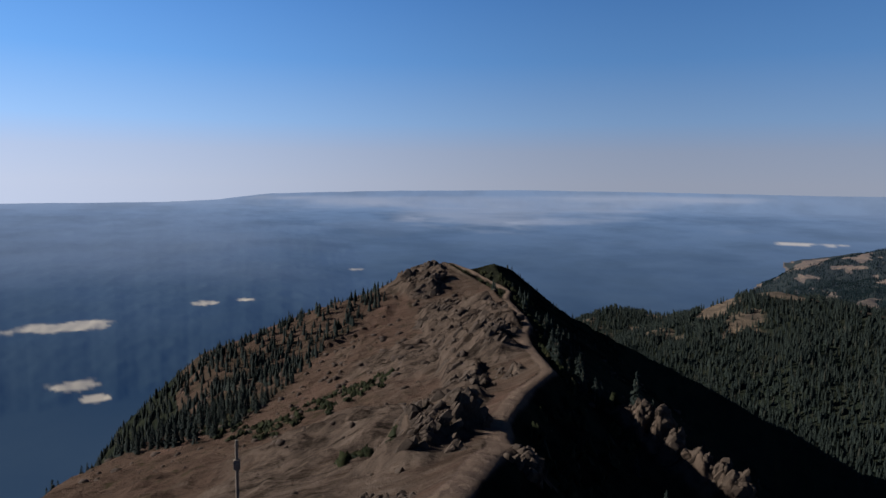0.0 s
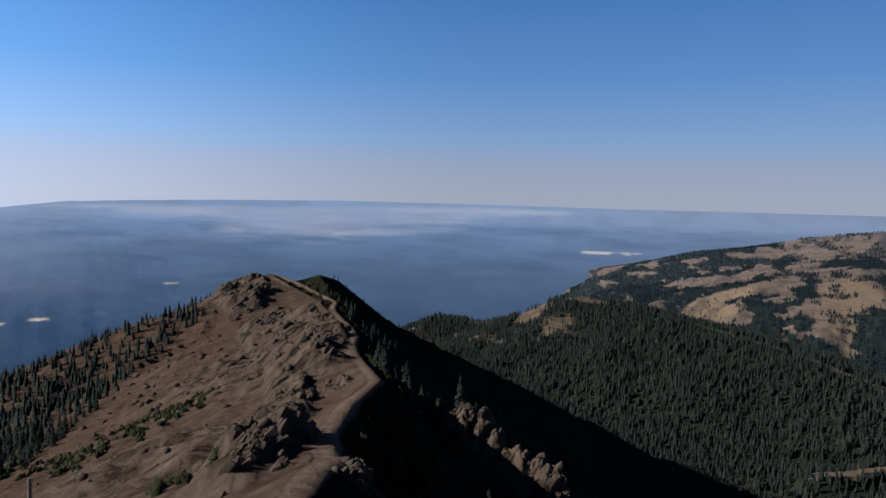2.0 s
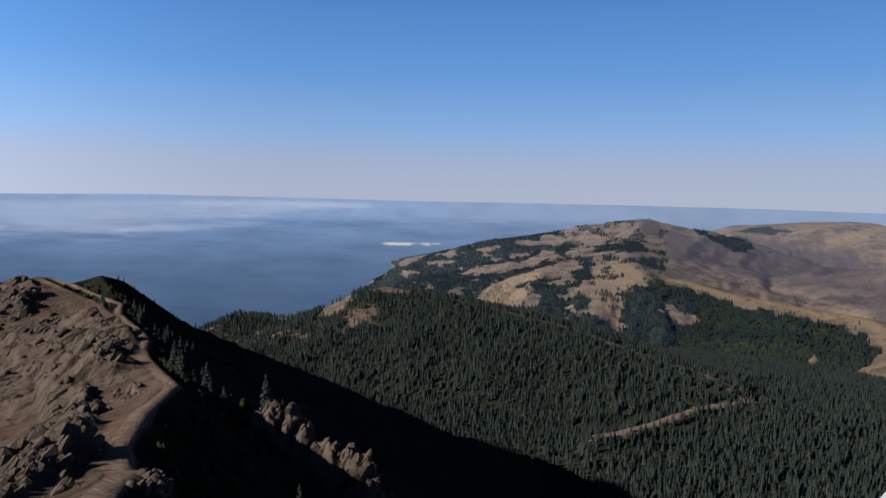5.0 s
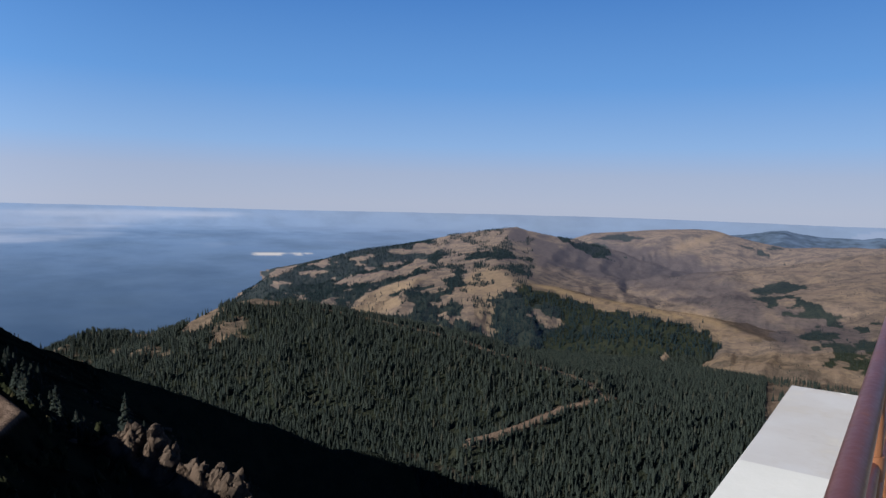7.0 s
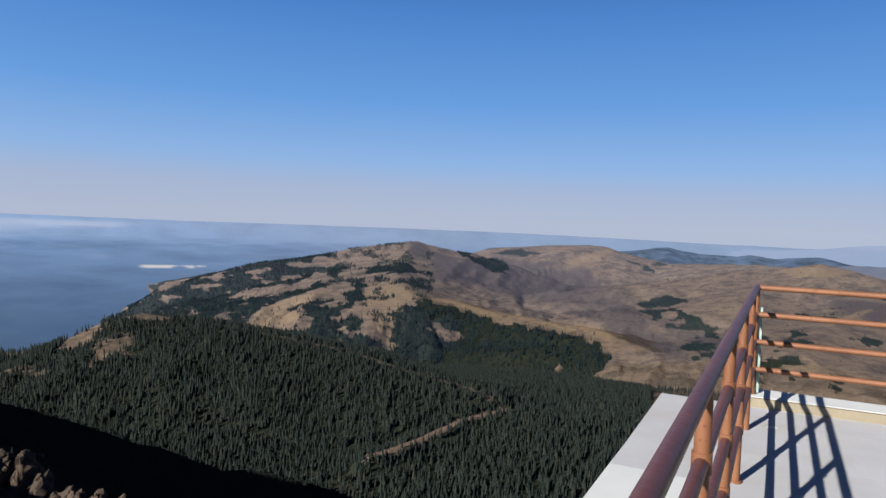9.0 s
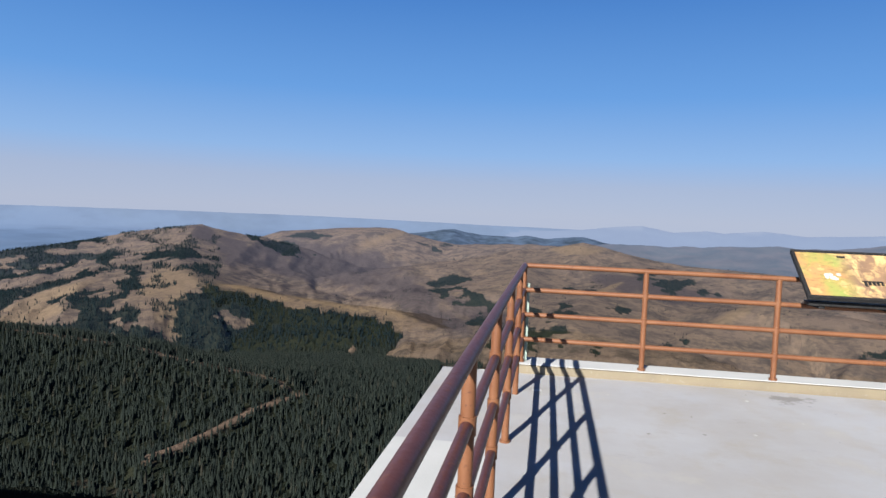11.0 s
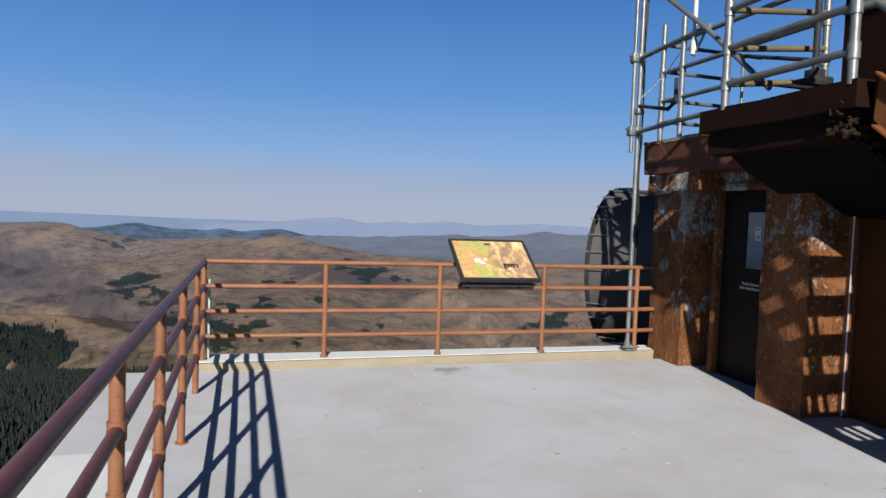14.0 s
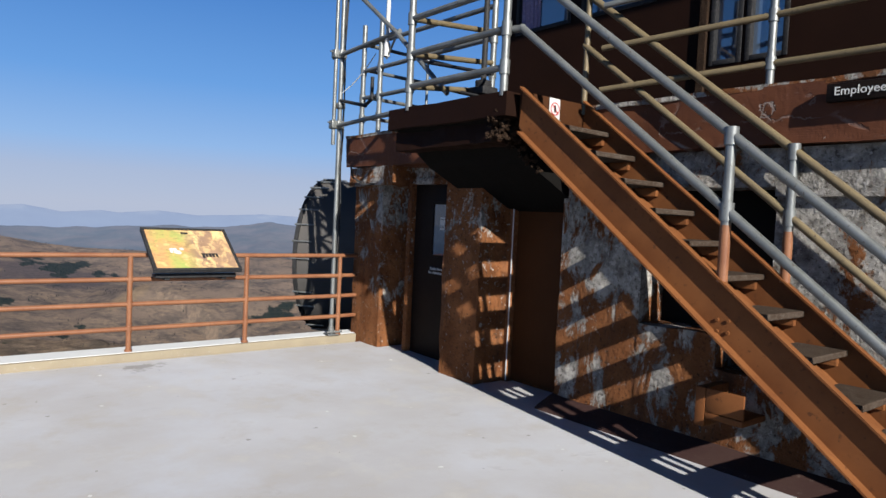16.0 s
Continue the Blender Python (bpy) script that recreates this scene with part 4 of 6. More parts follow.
def railing_post(parent, x, y, z0, z1, r=0.026):
    bm = B()
    tube(bm, (x, y, z0), (x, y, z1), r, 14)
    for z in RAIL_HEIGHTS[1:]:
        tube(bm, (x, y, z - 0.034), (x, y, z + 0.034), r + 0.006, 14)
    tube(bm, (x, y, z0), (x, y, z0 + 0.02), r + 0.012, 14)
    part("post", bm, RAIL, parent)


RAIL_HEIGHTS = (1.08, 0.838, 0.592, 0.346)
west_rail = thing("railing", "rust-brown painted pipe railing along the deck edge", "railing", "deck railings")
for y in (-5.9, -4.72, -3.54, -2.36, -1.2, -0.02, 1.16, 2.33, 3.47, 4.65, 5.87):
    railing_post(west_rail, X_RAIL, y, 0.0, 1.07)
for k, z in enumerate(RAIL_HEIGHTS):
    bm = B()
    tube(bm, (X_RAIL, -7, z), (X_RAIL, Y_RAIL, z), 0.027 if k == 0 else 0.023, 14)
    part("rail", bm, RAIL_TOP, west_rail, "worn dark red pipe rail" if k == 0 else "")
north_rail = thing("railing", "rust-orange painted pipe railing above a tan kerb", "railing", "deck railings")
for x in (X_RAIL, 0.85, 2.05, 3.25, 4.42):
    railing_post(north_rail, x, Y_RAIL, 0.12, 1.07, 0.026)
for z in RAIL_HEIGHTS:
    bm = B()
    tube(bm, (X_RAIL, Y_RAIL, z), (4.42, Y_RAIL, z), 0.024, 12)
    tube(bm, (4.42, Y_RAIL, z), (4.672, Y_RAIL + 0.03, z), 0.024, 12)
    part("rail", bm, RAIL, north_rail)

# ---- lookout: ground storey ----
def farther(k):
    """Moves a group away from the deck's middle by a factor, growing it alike."""
    c = Vector((0.189, -0.331, 1.579))
    return Matrix.Translation(c) @ Matrix.Scale(k, 4) @ Matrix.Translation(-c)


NO_SHIFT, AWAY = Matrix.Identity(4), farther(1.19)
X_WALL = 4.68


def wall_block(bm, lo, hi, rough=0.012, seed=0, cells=9):
    """A block of old concrete with uneven faces."""
    verts = box(bm, lo, hi)
    edges = list({e for v in verts for e in v.link_edges})
    bmesh.ops.subdivide_edges(bm, edges=edges, cuts=cells, use_grid_fill=True)
    for v in bm.verts:
        if all(lo[i] - 0.001 <= v.co[i] <= hi[i] + 0.001 for i in range(3)):
            d = noise.noise_vector(v.co * 2.3 + Vector((seed, 0, 0))) + 0.5 * noise.noise_vector(v.co * 7)
            v.co += d * rough


wall_low = B()
box(wall_low, (5.06, -5, -8), (11, 6.86, 2.158))                      # core behind the recesses
wall_lower = structure("wall_lower", wall_low, WALL, "weathered concrete wall with flaking brown paint", "wall")
for name, lo, hi in (("pilaster", (X_WALL, 6.28, -0.05), (5.07, 6.88, 1.93)), ("pilaster", (4.58, 4.44, -0.05), (5.07, 4.98, 2.157)),
                     ("pilaster", (4.74, 2.745, -0.05), (5.07, 3.56, 2.157)), ("sill_block", (4.74, 2.10, -0.05), (5.07, 2.743, 0.86)), ("sill_block", (4.742, 1.74, -0.05), (5.07, 2.098, 0.62)),
                     ("pilaster", (4.74, -5, -0.05), (5.07, 1.74, 1.84)), ("lintel", (4.70, 1.74, 1.90), (5.07, 2.743, 2.157)),
                     ("lintel", (4.70, -5, 1.842), (5.07, 1.738, 2.157)), ("lintel", (4.60, 6.0, 1.932), (5.07, 6.9, 2.157)), ("lintel", (4.90, 4.982, 1.97), (5.07, 5.998, 2.157)), ("lintel", (4.90, 3.562, 1.95), (5.07, 4.438, 2.157))):
    bm = B()
    wall_block(bm, lo, hi, 0.014, lo[1])
    part(name, bm, PLASTER if lo[1] < 1.0 else WALL if 3.6 < lo[1] < 5.5 else WALL_WORN if lo[1] > 5.5 else WALL_BARE, wall_lower, smooth=False)
# black sheet stands in for the shade inside the opening
bm = B()
box(bm, (5.045, 1.75, 0.6), (5.058, 2.74, 1.9))
part("opening_shade", bm, BLACK, wall_lower, "black sheet painted as shade inside the unglazed opening")
# sloping plinth along the wall foot
bm = B()
prism(bm, [(4.52, 0.0), (4.56, 0.03), (4.735, 0.10), (5.0, 0.11), (5.0, 0.0)], -5, 3.58, "y")
structure("plinth", bm, PLINTH, "dark purple-brown painted concrete plinth at the wall foot", "plinth")

# radio room door
door = tagged(new("door_1"), "closed dark brown door with a small window", "door", "", "structure")
bm = B()
box(bm, (4.93, 5.02, 0.0), (4.975, 5.96, 1.96), 0.004)
leaf = part("door_leaf", bm, DARK_DOOR, door)
GLASS = Nodes("window_glass", 0.04).colour((0.02, 0.03, 0.045)).m
GLASS.node_tree.nodes["Principled BSDF"].inputs["Specular IOR Level"].default_value = 0.9
bm = B()
box(bm, (4.922, 5.26, 1.18), (4.929, 5.60, 1.74))
part("pane", bm, GLASS, leaf, "dark window pane")
bm = B()
for lo, hi in (((4.91, 5.23, 1.15), (4.93, 5.26, 1.77)), ((4.91, 5.60, 1.15), (4.93, 5.63, 1.77)), ((4.91, 5.26, 1.74), (4.93, 5.60, 1.77)), ((4.91, 5.26, 1.15), (4.93, 5.60, 1.18))):
    box(bm, lo, hi, 0.003)
part("pane_frame", bm, DARK_DOOR, leaf)
bm = B()
box(bm, (4.916, 5.40, 1.46), (4.921, 5.48, 1.60))
notice = part("notice", bm, WHITE, leaf, "small white paper notice")
bm = B()
for z in (1.482, 1.50, 1.57):
    box(bm, (4.9135, 5.41, z), (4.9155, 5.47, z + 0.008))
part("print", bm, CHARCOAL, notice)
bm = B()
box(bm, (4.922, 5.36, 0.955), (4.928, 5.66, 1.045), 0.002)
plate = part("sign_plate", bm, DARK_DOOR, leaf, "dark plate with white lettering")
bm = B()
tube(bm, (4.93, 5.08, 1.0), (4.88, 5.08, 1.0), 0.012)
tube(bm, (4.885, 5.08, 1.0), (4.885, 5.18, 1.0), 0.01)
part("door_handle", bm, GALV, leaf)
bm = B()
for lo, hi in (((4.86, 5.96, 0.0), (4.99, 6.03, 2.03)), ((4.86, 4.985, 1.962), (4.99, 5.958, 2.03)), ((4.88, 4.985, 0.0), (4.99, 5.018, 1.96))):
    box(bm, lo, hi, 0.006)
part("door_frame", bm, WALL, door)


def lettering(text, size, m, parent, material, name="lettering"):
    """Raised letters in the built-in font."""
    cu = bpy.data.curves.new(name, "FONT")
    cu.body, cu.size, cu.extrude, cu.align_x, cu.align_y = text, size, 0.002, "CENTER", "CENTER"
    tmp = bpy.data.objects.new("tmp", cu)
    me = bpy.data.meshes.new_from_object(tmp)
    bpy.data.objects.remove(tmp)
    bpy.data.curves.remove(cu)
    me.name = name
    me.transform(m)
    me.materials.clear()
    me.materials.append(material)
    ob = new(name, me)
    ob.parent = parent
    return ob


FACE_WEST = Matrix(((0, 0, -1, 0), (-1, 0, 0, 0), (0, 1, 0, 0), (0, 0, 0, 1)))   # reads from the deck
lettering("Radio Room", 0.047, Matrix.Translation((4.919, 5.51, 1.022)) @ FACE_WEST, plate, WHITE)
lettering("No Admittance", 0.047, Matrix.Translation((4.919, 5.51, 0.978)) @ FACE_WEST, plate, WHITE)

# boarded door
panel = tagged(new("door_2"), "closed flat brown painted plywood door in a recess", "door", "", "structure")
bm = B()
box(bm, (5.02, 3.60, 0.03), (5.05, 4.38, 1.94), 0.004)
part("door_leaf", bm, PLYWOOD, panel)
bm = B()
for lo, hi in (((4.96, 4.382, 0.0), (5.06, 4.436, 1.95)), ((4.96, 3.562, 0.0), (5.06, 3.598, 1.95)), ((4.96, 3.60, 1.942), (5.06, 4.38, 1.95))):
    box(bm, lo, hi, 0.006)
part("door_frame", bm, RUST, panel)
bm = B()
box(bm, (4.952, 4.376, 0.02), (4.958, 4.388, 1.93))
part("edge_strip", bm, WHITE, panel, "thin pale metal edge strip")

# ---- lookout: upper deck, landing, cabin ----
upper = B()
wall_block(upper, (4.60, -5, 2.16), (5.0, 7.02, 2.53), 0.016, 3, 24)
upper_deck = structure("upper_deck", upper, FASCIA, "upper concrete deck edge with cracked flaking brown paint", "deck")
bm = B()
box(bm, (5.005, -5, 2.162), (11, 7.3, 2.52))
part("slab", bm, FASCIA, upper_deck)
bm = B()
box(bm, (4.82, 7.045, 2.2), (5.003, 7.3, 2.52))
part("corner_block", bm, FASCIA, upper_deck)
bm = B()
wall_block(bm, (4.59, -5, 2.515), (4.86, 7.04, 2.55), 0.014, 8, 40)
part("lip", bm, WALL_WORN, upper_deck, "chipped pale concrete lip")

SHIFT = AWAY
landing = structure("landing", B(), BOARD, "dark brown concrete stair landing with a broken corner", "landing")
bm = B()
wall_block(bm, (3.2, 2.75, 2.25), (4.36, 4.05, 2.40), 0.01, 5, 8)
part("slab", bm, CABIN, landing)
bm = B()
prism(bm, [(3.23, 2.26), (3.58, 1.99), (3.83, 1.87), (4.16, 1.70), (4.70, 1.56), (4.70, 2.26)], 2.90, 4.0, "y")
part("corbel", bm, UNDERSIDE_SHADE, landing, "underside coloured black for its shade", smooth=False)
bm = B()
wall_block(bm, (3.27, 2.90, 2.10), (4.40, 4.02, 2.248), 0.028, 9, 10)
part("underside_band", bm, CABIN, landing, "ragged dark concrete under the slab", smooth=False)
random.seed(4)
bm = B()
for k in range(260):
    s = random.uniform(0.006, 0.024)
    at = Vector((3.30 + random.uniform(-0.09, 0.10), 2.85 + random.uniform(-0.03, 0.08), 2.22 + random.uniform(-0.10, 0.09)))
    made = bmesh.ops.create_icosphere(bm, subdivisions=1, radius=s, matrix=Matrix.Translation(at))
    for v in made["verts"]:
        v.co += noise.noise_vector(v.co * 31) * s * 1.1
for k in range(40):
    s = random.uniform(0.006, 0.018)
    f = 0.35 * random.random()
    at = Vector((3.35 + 0.75 * f + random.uniform(-0.05, 0.05), 2.86 + random.uniform(-0.02, 0.06), 2.16 - 0.5 * f + random.uniform(-0.06, 0.03)))
    made = bmesh.ops.create_icosphere(bm, subdivisions=1, radius=s, matrix=Matrix.Translation(at))
    for v in made["verts"]:
        v.co += noise.noise_vector(v.co * 31) * s * 1.1
part("broken_corner", bm, RUBBLE, landing, "crumbled concrete with exposed aggregate", smooth=False)

SHIFT = NO_SHIFT
cabin = structure("wall_cabin", B(), CABIN, "dark brown upper cabin wall with large windows", "wall")
WINDOWS = ((4.18, 4.94, 3.57, 4.45), (3.2, 4.05, 3.57, 4.45), (2.41, 2.68, 2.93, 4.45), (2.05, 2.38, 2.93, 4.45))
for lo, hi in (((5.4, 4.94, 2.53), (5.52, 5.04, 5.0)), ((5.4, 2.78, 2.53), (5.52, 4.94, 3.57)), ((5.4, -5, 2.53), (5.52, 2.05, 5.0)), ((5.4, 2.05, 2.53), (5.52, 2.78, 2.93)),
               ((5.4, 2.05, 4.45), (5.52, 4.94, 5.0)), ((5.4, 4.05, 3.57), (5.52, 4.18, 4.45)), ((5.4, 2.78, 3.57), (5.52, 3.2, 4.45)), ((5.4, 2.68, 2.93), (5.52, 2.78, 4.45)), ((5.4, 2.38, 2.93), (5.52, 2.41, 4.45)),
               ((5.52, 4.96, 2.53), (11, 5.04, 5.0)), ((10.9, -5, 2.53), (11, 4.96, 5.0)), ((5.52, -5, 2.53), (10.9, -4.9, 5.0))):
    bm = B()
    box(bm, lo, hi)
    part("wall_panel", bm, CABIN, cabin, smooth=False)
# unseen roof closes the cabin; wide eave added to shade its wall
bm = B()
box(bm, (4.55, -5.6, 5.002), (11.6, 5.6, 5.15), 0.02)
structure("roof", bm, CABIN, "unseen flat brown cabin roof, wide eave added to shade the wall", "roof")
SKY_GLASS = Nodes("cabin_glass", 0.02).colour((0.05, 0.07, 0.10)).m
SKY_GLASS.node_tree.nodes["Principled BSDF"].inputs["IOR"].default_value = 2.4
for k, (y0, y1, z0, z1) in enumerate(WINDOWS):
    win = tagged(new("window_%d" % (k + 1)), "cabin window reflecting blue sky", "window", "", "structure")
    bm = B()
    box(bm, (5.45, y0 + 0.04, z0 + 0.04), (5.458, y1 - 0.04, z1 - 0.04))
    part("pane", bm, SKY_GLASS, win)
    bm = B()
    for lo, hi in (((5.39, y0, z0), (5.47, y0 + 0.04, z1)), ((5.39, y1 - 0.04, z0), (5.47, y1, z1)), ((5.39, y0 + 0.04, z0), (5.47, y1 - 0.04, z0 + 0.04)), ((5.39, y0 + 0.04, z1 - 0.04), (5.47, y1 - 0.04, z1))):
        box(bm, lo, hi, 0.004)
    part("window_frame", bm, CHARCOAL, win)
CLOTH = paint("mauve_curtain", (0.20, 0.15, 0.22), (0.16, 0.12, 0.18), (0.26, 0.2, 0.27), 0.9, 3)
bm = B()
pts = [(5.435 - 0.012 * math.sin(k * 1.9), 4.90 - k * 0.018) for k in range(15)]
prism(bm, pts + [(5.447, 4.64), (5.447, 4.90)], 3.62, 4.4, "z")
tagged(new("curtain", mesh_of(bm, "curtain", CLOTH)), "mauve curtain drawn aside in the cabin window", "curtain")
bm = B()
box(bm, (5.365, 2.70, 2.54), (5.398, 2.77, 4.5), 0.006)
structure("trim", bm, RUBBLE, "peeling pale window trim", "trim")

sign = thing("sign_board", "dark brown board with raised white lettering", "sign")
bm = B()
box(bm, (4.53, 0.2, 2.385), (4.578, 1.40, 2.492), 0.004)
board = part("board", bm, DARK_DOOR, sign)
lettering("Employees", 0.07, Matrix.Translation((4.526, 1.205, 2.442)) @ FACE_WEST, board, WHITE)

# ---- stair ----
SHIFT = AWAY
SLOPE = 0.768
X_NEAR, X_FAR = 3.28, 3.885
FOOT = 0.252            # the deck's height in the stair's own measure


def stair_edge(y):
    return 1.140 + (y - 1) * SLOPE


stair = thing("staircase", "steep rust-brown steel stair with open worn treads", "staircase")
for x, out in ((X_NEAR, -1), (X_FAR, -1)):
    bm = B()
    y0, y1 = 1 + (FOOT - 1.140) / SLOPE, 2.68
    low = 1 + (FOOT + 0.278 - 1.140) / SLOPE
    prism(bm, [(y0, FOOT), (y1, stair_edge(y1)), (y1 + 0.02, stair_edge(y1) - 0.24), (y1 - 0.02, stair_edge(y1 - 0.02) - 0.278), (low, FOOT)], x - 0.005, x + 0.005, "x")
    for drop in (0.0, 0.265):
        a, b = (y0, 0.0) if drop == 0 else (low, 0.0), (y1 if drop == 0 else y1 - 0.02, 0)
        za, zb = stair_edge(a[0]) - drop, stair_edge(b[0]) - drop
        xs = (x + out * 0.006, x + out * (0.036 if drop == 0 else 0.062))
        prism(bm, [(a[0], za), (b[0], zb), (b[0], zb - 0.013), (a[0], za - 0.013)], min(xs), max(xs), "x")
    part("stringer", bm, STEEL, stair, smooth=False)
    for dy in (0.0, 0.055):
        for dz in (0.0, 0.055):
            bm = B()
            tube(bm, (x - 0.014, 1.25 + dy, stair_edge(1.25) - 0.215 + dz), (x + 0.014, 1.25 + dy, stair_edge(1.25) - 0.215 + dz), 0.009, 8)
            part("bolt", bm, STEEL, stair)
for k in range(13):
    y, z = 2.464 - 0.2165 * k, 2.202 - 0.1665 * k
    if z < FOOT + 0.08:
        continue
    bm = B()
    box(bm, (X_NEAR + 0.006, y, z - 0.032), (X_FAR - 0.006, y + 0.25, z), 0.006)
    for v in bm.verts:
        v.co.z += 0.006 * noise.noise(v.co * 9)
    step = part("tread", bm, TREAD, stair, smooth=False)
    bm = B()
    box(bm, (X_FAR - 0.035, y + 0.04, z - 0.085), (X_FAR - 0.006, y + 0.22, z - 0.034), 0.003)
    part("bracket", bm, STEEL, step)
    bm = B()
    box(bm, (X_NEAR + 0.006, y + 0.04, z - 0.085), (X_NEAR + 0.035, y + 0.22, z - 0.034), 0.003)
    part("bracket", bm, STEEL, step)
bm = B()
box(bm, (X_NEAR + 0.01, 2.70, 2.18), (X_FAR - 0.006, 2.72, 2.41), 0.003)
riser = part("top_plate", bm, BOARD, stair)
bm = B()
box(bm, (3.535, 2.690, 2.265), (3.635, 2.696, 2.405), 0.001)
notice = part("notice", bm, WHITE, riser, "white notice with a red ring")
bm = B()
ringm = Matrix.Translation((3.585, 2.687, 2.337)) @ Matrix.Rotation(radians(90), 4, "X")
n = 28
for k in range(n):
    a0, a1 = 2 * math.pi * k / n, 2 * math.pi * (k + 1) / n
    q = [bm.verts.new(ringm @ Vector((r * math.cos(a), r * math.sin(a), 0))) for r, a in ((0.036, a0), (0.036, a1), (0.043, a1), (0.043, a0))]
    bm.faces.new(q)
for s in (-1,):
    q = [bm.verts.new(ringm @ Vector(p)) for p in ((-0.029, 0.023, 0), (-0.023, 0.029, 0), (0.029, -0.023, 0), (0.023, -0.029, 0))]
    bm.faces.new(q)
part("ring", bm, RED, notice)
bm = B()
box(bm, (3.578, 2.686, 2.315), (3.592, 2.689, 2.36))
part("print", bm, CHARCOAL, notice)
SHIFT = NO_SHIFT
brace = B()
box(brace, (4.40, 1.96, 0.30), (4.70, 2.03, 0.56), 0.004)
box(brace, (4.40, 1.70, 0.36), (4.70, 1.955, 0.40), 0.004)
box(brace, (4.40, 1.70, 0.405), (4.42, 1.955, 0.56), 0.004)
part("support_beam", brace, STEEL, stair)
SHIFT = AWAY


def pipe_run(name, points, r, material, parent, label="", n=12):
    """A pipe through points, with rounded fittings at the bends."""
    bm = B()
    for a, b in zip(points, points[1:]):
        tube(bm, a, b, r, n)
    for p in points[1:-1]:
        bmesh.ops.create_uvsphere(bm, u_segments=n, v_segments=8, radius=r * 1.12, matrix=Matrix.Translation(p))
    return part(name, bm, material, parent, label)


def cable_run(name, points, r, material, parent, label="", n=6):
    """A cable through points, swept as one skin."""
    bm = B()
    pts = [Vector(p) for p in points]
    rings = []
    for i, p in enumerate(pts):
        turn = (pts[min(i + 1, len(pts) - 1)] - pts[max(i - 1, 0)]).to_track_quat("Z", "Y")
        rings.append([bm.verts.new(p + turn @ Vector((r * math.cos(2 * math.pi * q / n), r * math.sin(2 * math.pi * q / n), 0))) for q in range(n)])
    for a, b in zip(rings, rings[1:]):
        for q in range(n):
            bm.faces.new((a[q], a[(q + 1) % n], b[(q + 1) % n], b[q]))
    bm.faces.new(rings[0][::-1])
    bm.faces.new(rings[-1])
    return part(name, bm, material, parent, label)


def rail_line(y, height):
    return 2.042 + (y - 1.295) * 0.782 + height


hand = thing("stair_railing", "galvanised pipe handrail on the steel stair", "railing", "stair railings")
X1 = X_NEAR - 0.0
pipe_run("top_rail", [(X1, -0.10, rail_line(-0.10, 0)), (X1, 2.78, rail_line(2.78, 0)), (X1, 3.1, rail_line(2.78, 0))], 0.024, GALV, hand)
pipe_run("mid_rail", [(X1, -0.10, rail_line(-0.10, -0.355)), (X1, 2.72, rail_line(2.72, -0.355)), (3.24, 2.90, 2.80)], 0.024, GALV, hand)
for y in (1.30, -0.08):
    bm = B()
    tube(bm, (X1, y, stair_edge(y) - 0.02), (X1, y, stair_edge(y) + 0.25), 0.025, 14)
    part("post_foot", bm, RAIL, hand, "rust-painted post foot")
    bm = B()
    tube(bm, (X1, y, stair_edge(y) + 0.25), (X1, y, rail_line(y, 0.01)), 0.024, 14)
    for h in (-0.355, 0):
        tube(bm, (X1, y, rail_line(y, h) - 0.05), (X1, y, rail_line(y, h) + 0.035), 0.033, 14)
    part("post", bm, GALV, hand)
hand2 = thing("stair_railing", "yellowed pipe handrail on the stair's wall side", "railing", "stair railings")
X2 = X_FAR
pipe_run("top_rail", [(X2, -0.10, rail_line(-0.10, 0)), (X2, 2.74, rail_line(2.74, 0))], 0.024, YELLOWED, hand2)
pipe_run("mid_rail", [(X2, -0.10, rail_line(-0.10, -0.345)), (X2, 2.72, rail_line(2.72, -0.345))], 0.022, YELLOWED, hand2)
for y, mat in ((1.28, GALV), (-0.08, GALV)):
    bm = B()
    tube(bm, (X2, y, stair_edge(y) - 0.02), (X2, y, stair_edge(y) + 0.25), 0.025, 14)
    part("post_foot", bm, RAIL, hand2, "rust-painted post foot")
    bm = B()
    tube(bm, (X2, y, stair_edge(y) + 0.25), (X2, y, rail_line(y, 0.01)), 0.024, 14)
    for h in (-0.345, 0):
        tube(bm, (X2, y, rail_line(y, h) - 0.05), (X2, y, rail_line(y, h) + 0.035), 0.032, 14)
    part("post", bm, mat, hand2)
bm = B()
tube(bm, (X2, 2.70, 2.34), (X2, 2.70, 3.3), 0.02, 12)
part("post", bm, YELLOWED, hand2)

SHIFT = farther(1.0615)
deck_rail = thing("railing", "galvanised pipe railing round the upper deck", "railing", "upper railings")
for z in (2.655, 2.955, 3.26):
    pipe_run("rail", [(4.22, 2.83, z - 0.08), (4.5, 1.73, z), (4.52, -3, z)], 0.022, YELLOWED if z < 3 else GALV, deck_rail)
for y in (1.73, 0.1, -1.6):
    bm = B()
    tube(bm, (4.5, y, 2.48), (4.5, y, 3.28), 0.024, 14)
    for z in (2.655, 2.955):
        tube(bm, (4.5, y, z - 0.04), (4.5, y, z + 0.04), 0.032, 14)
    part("post", bm, GALV, deck_rail)

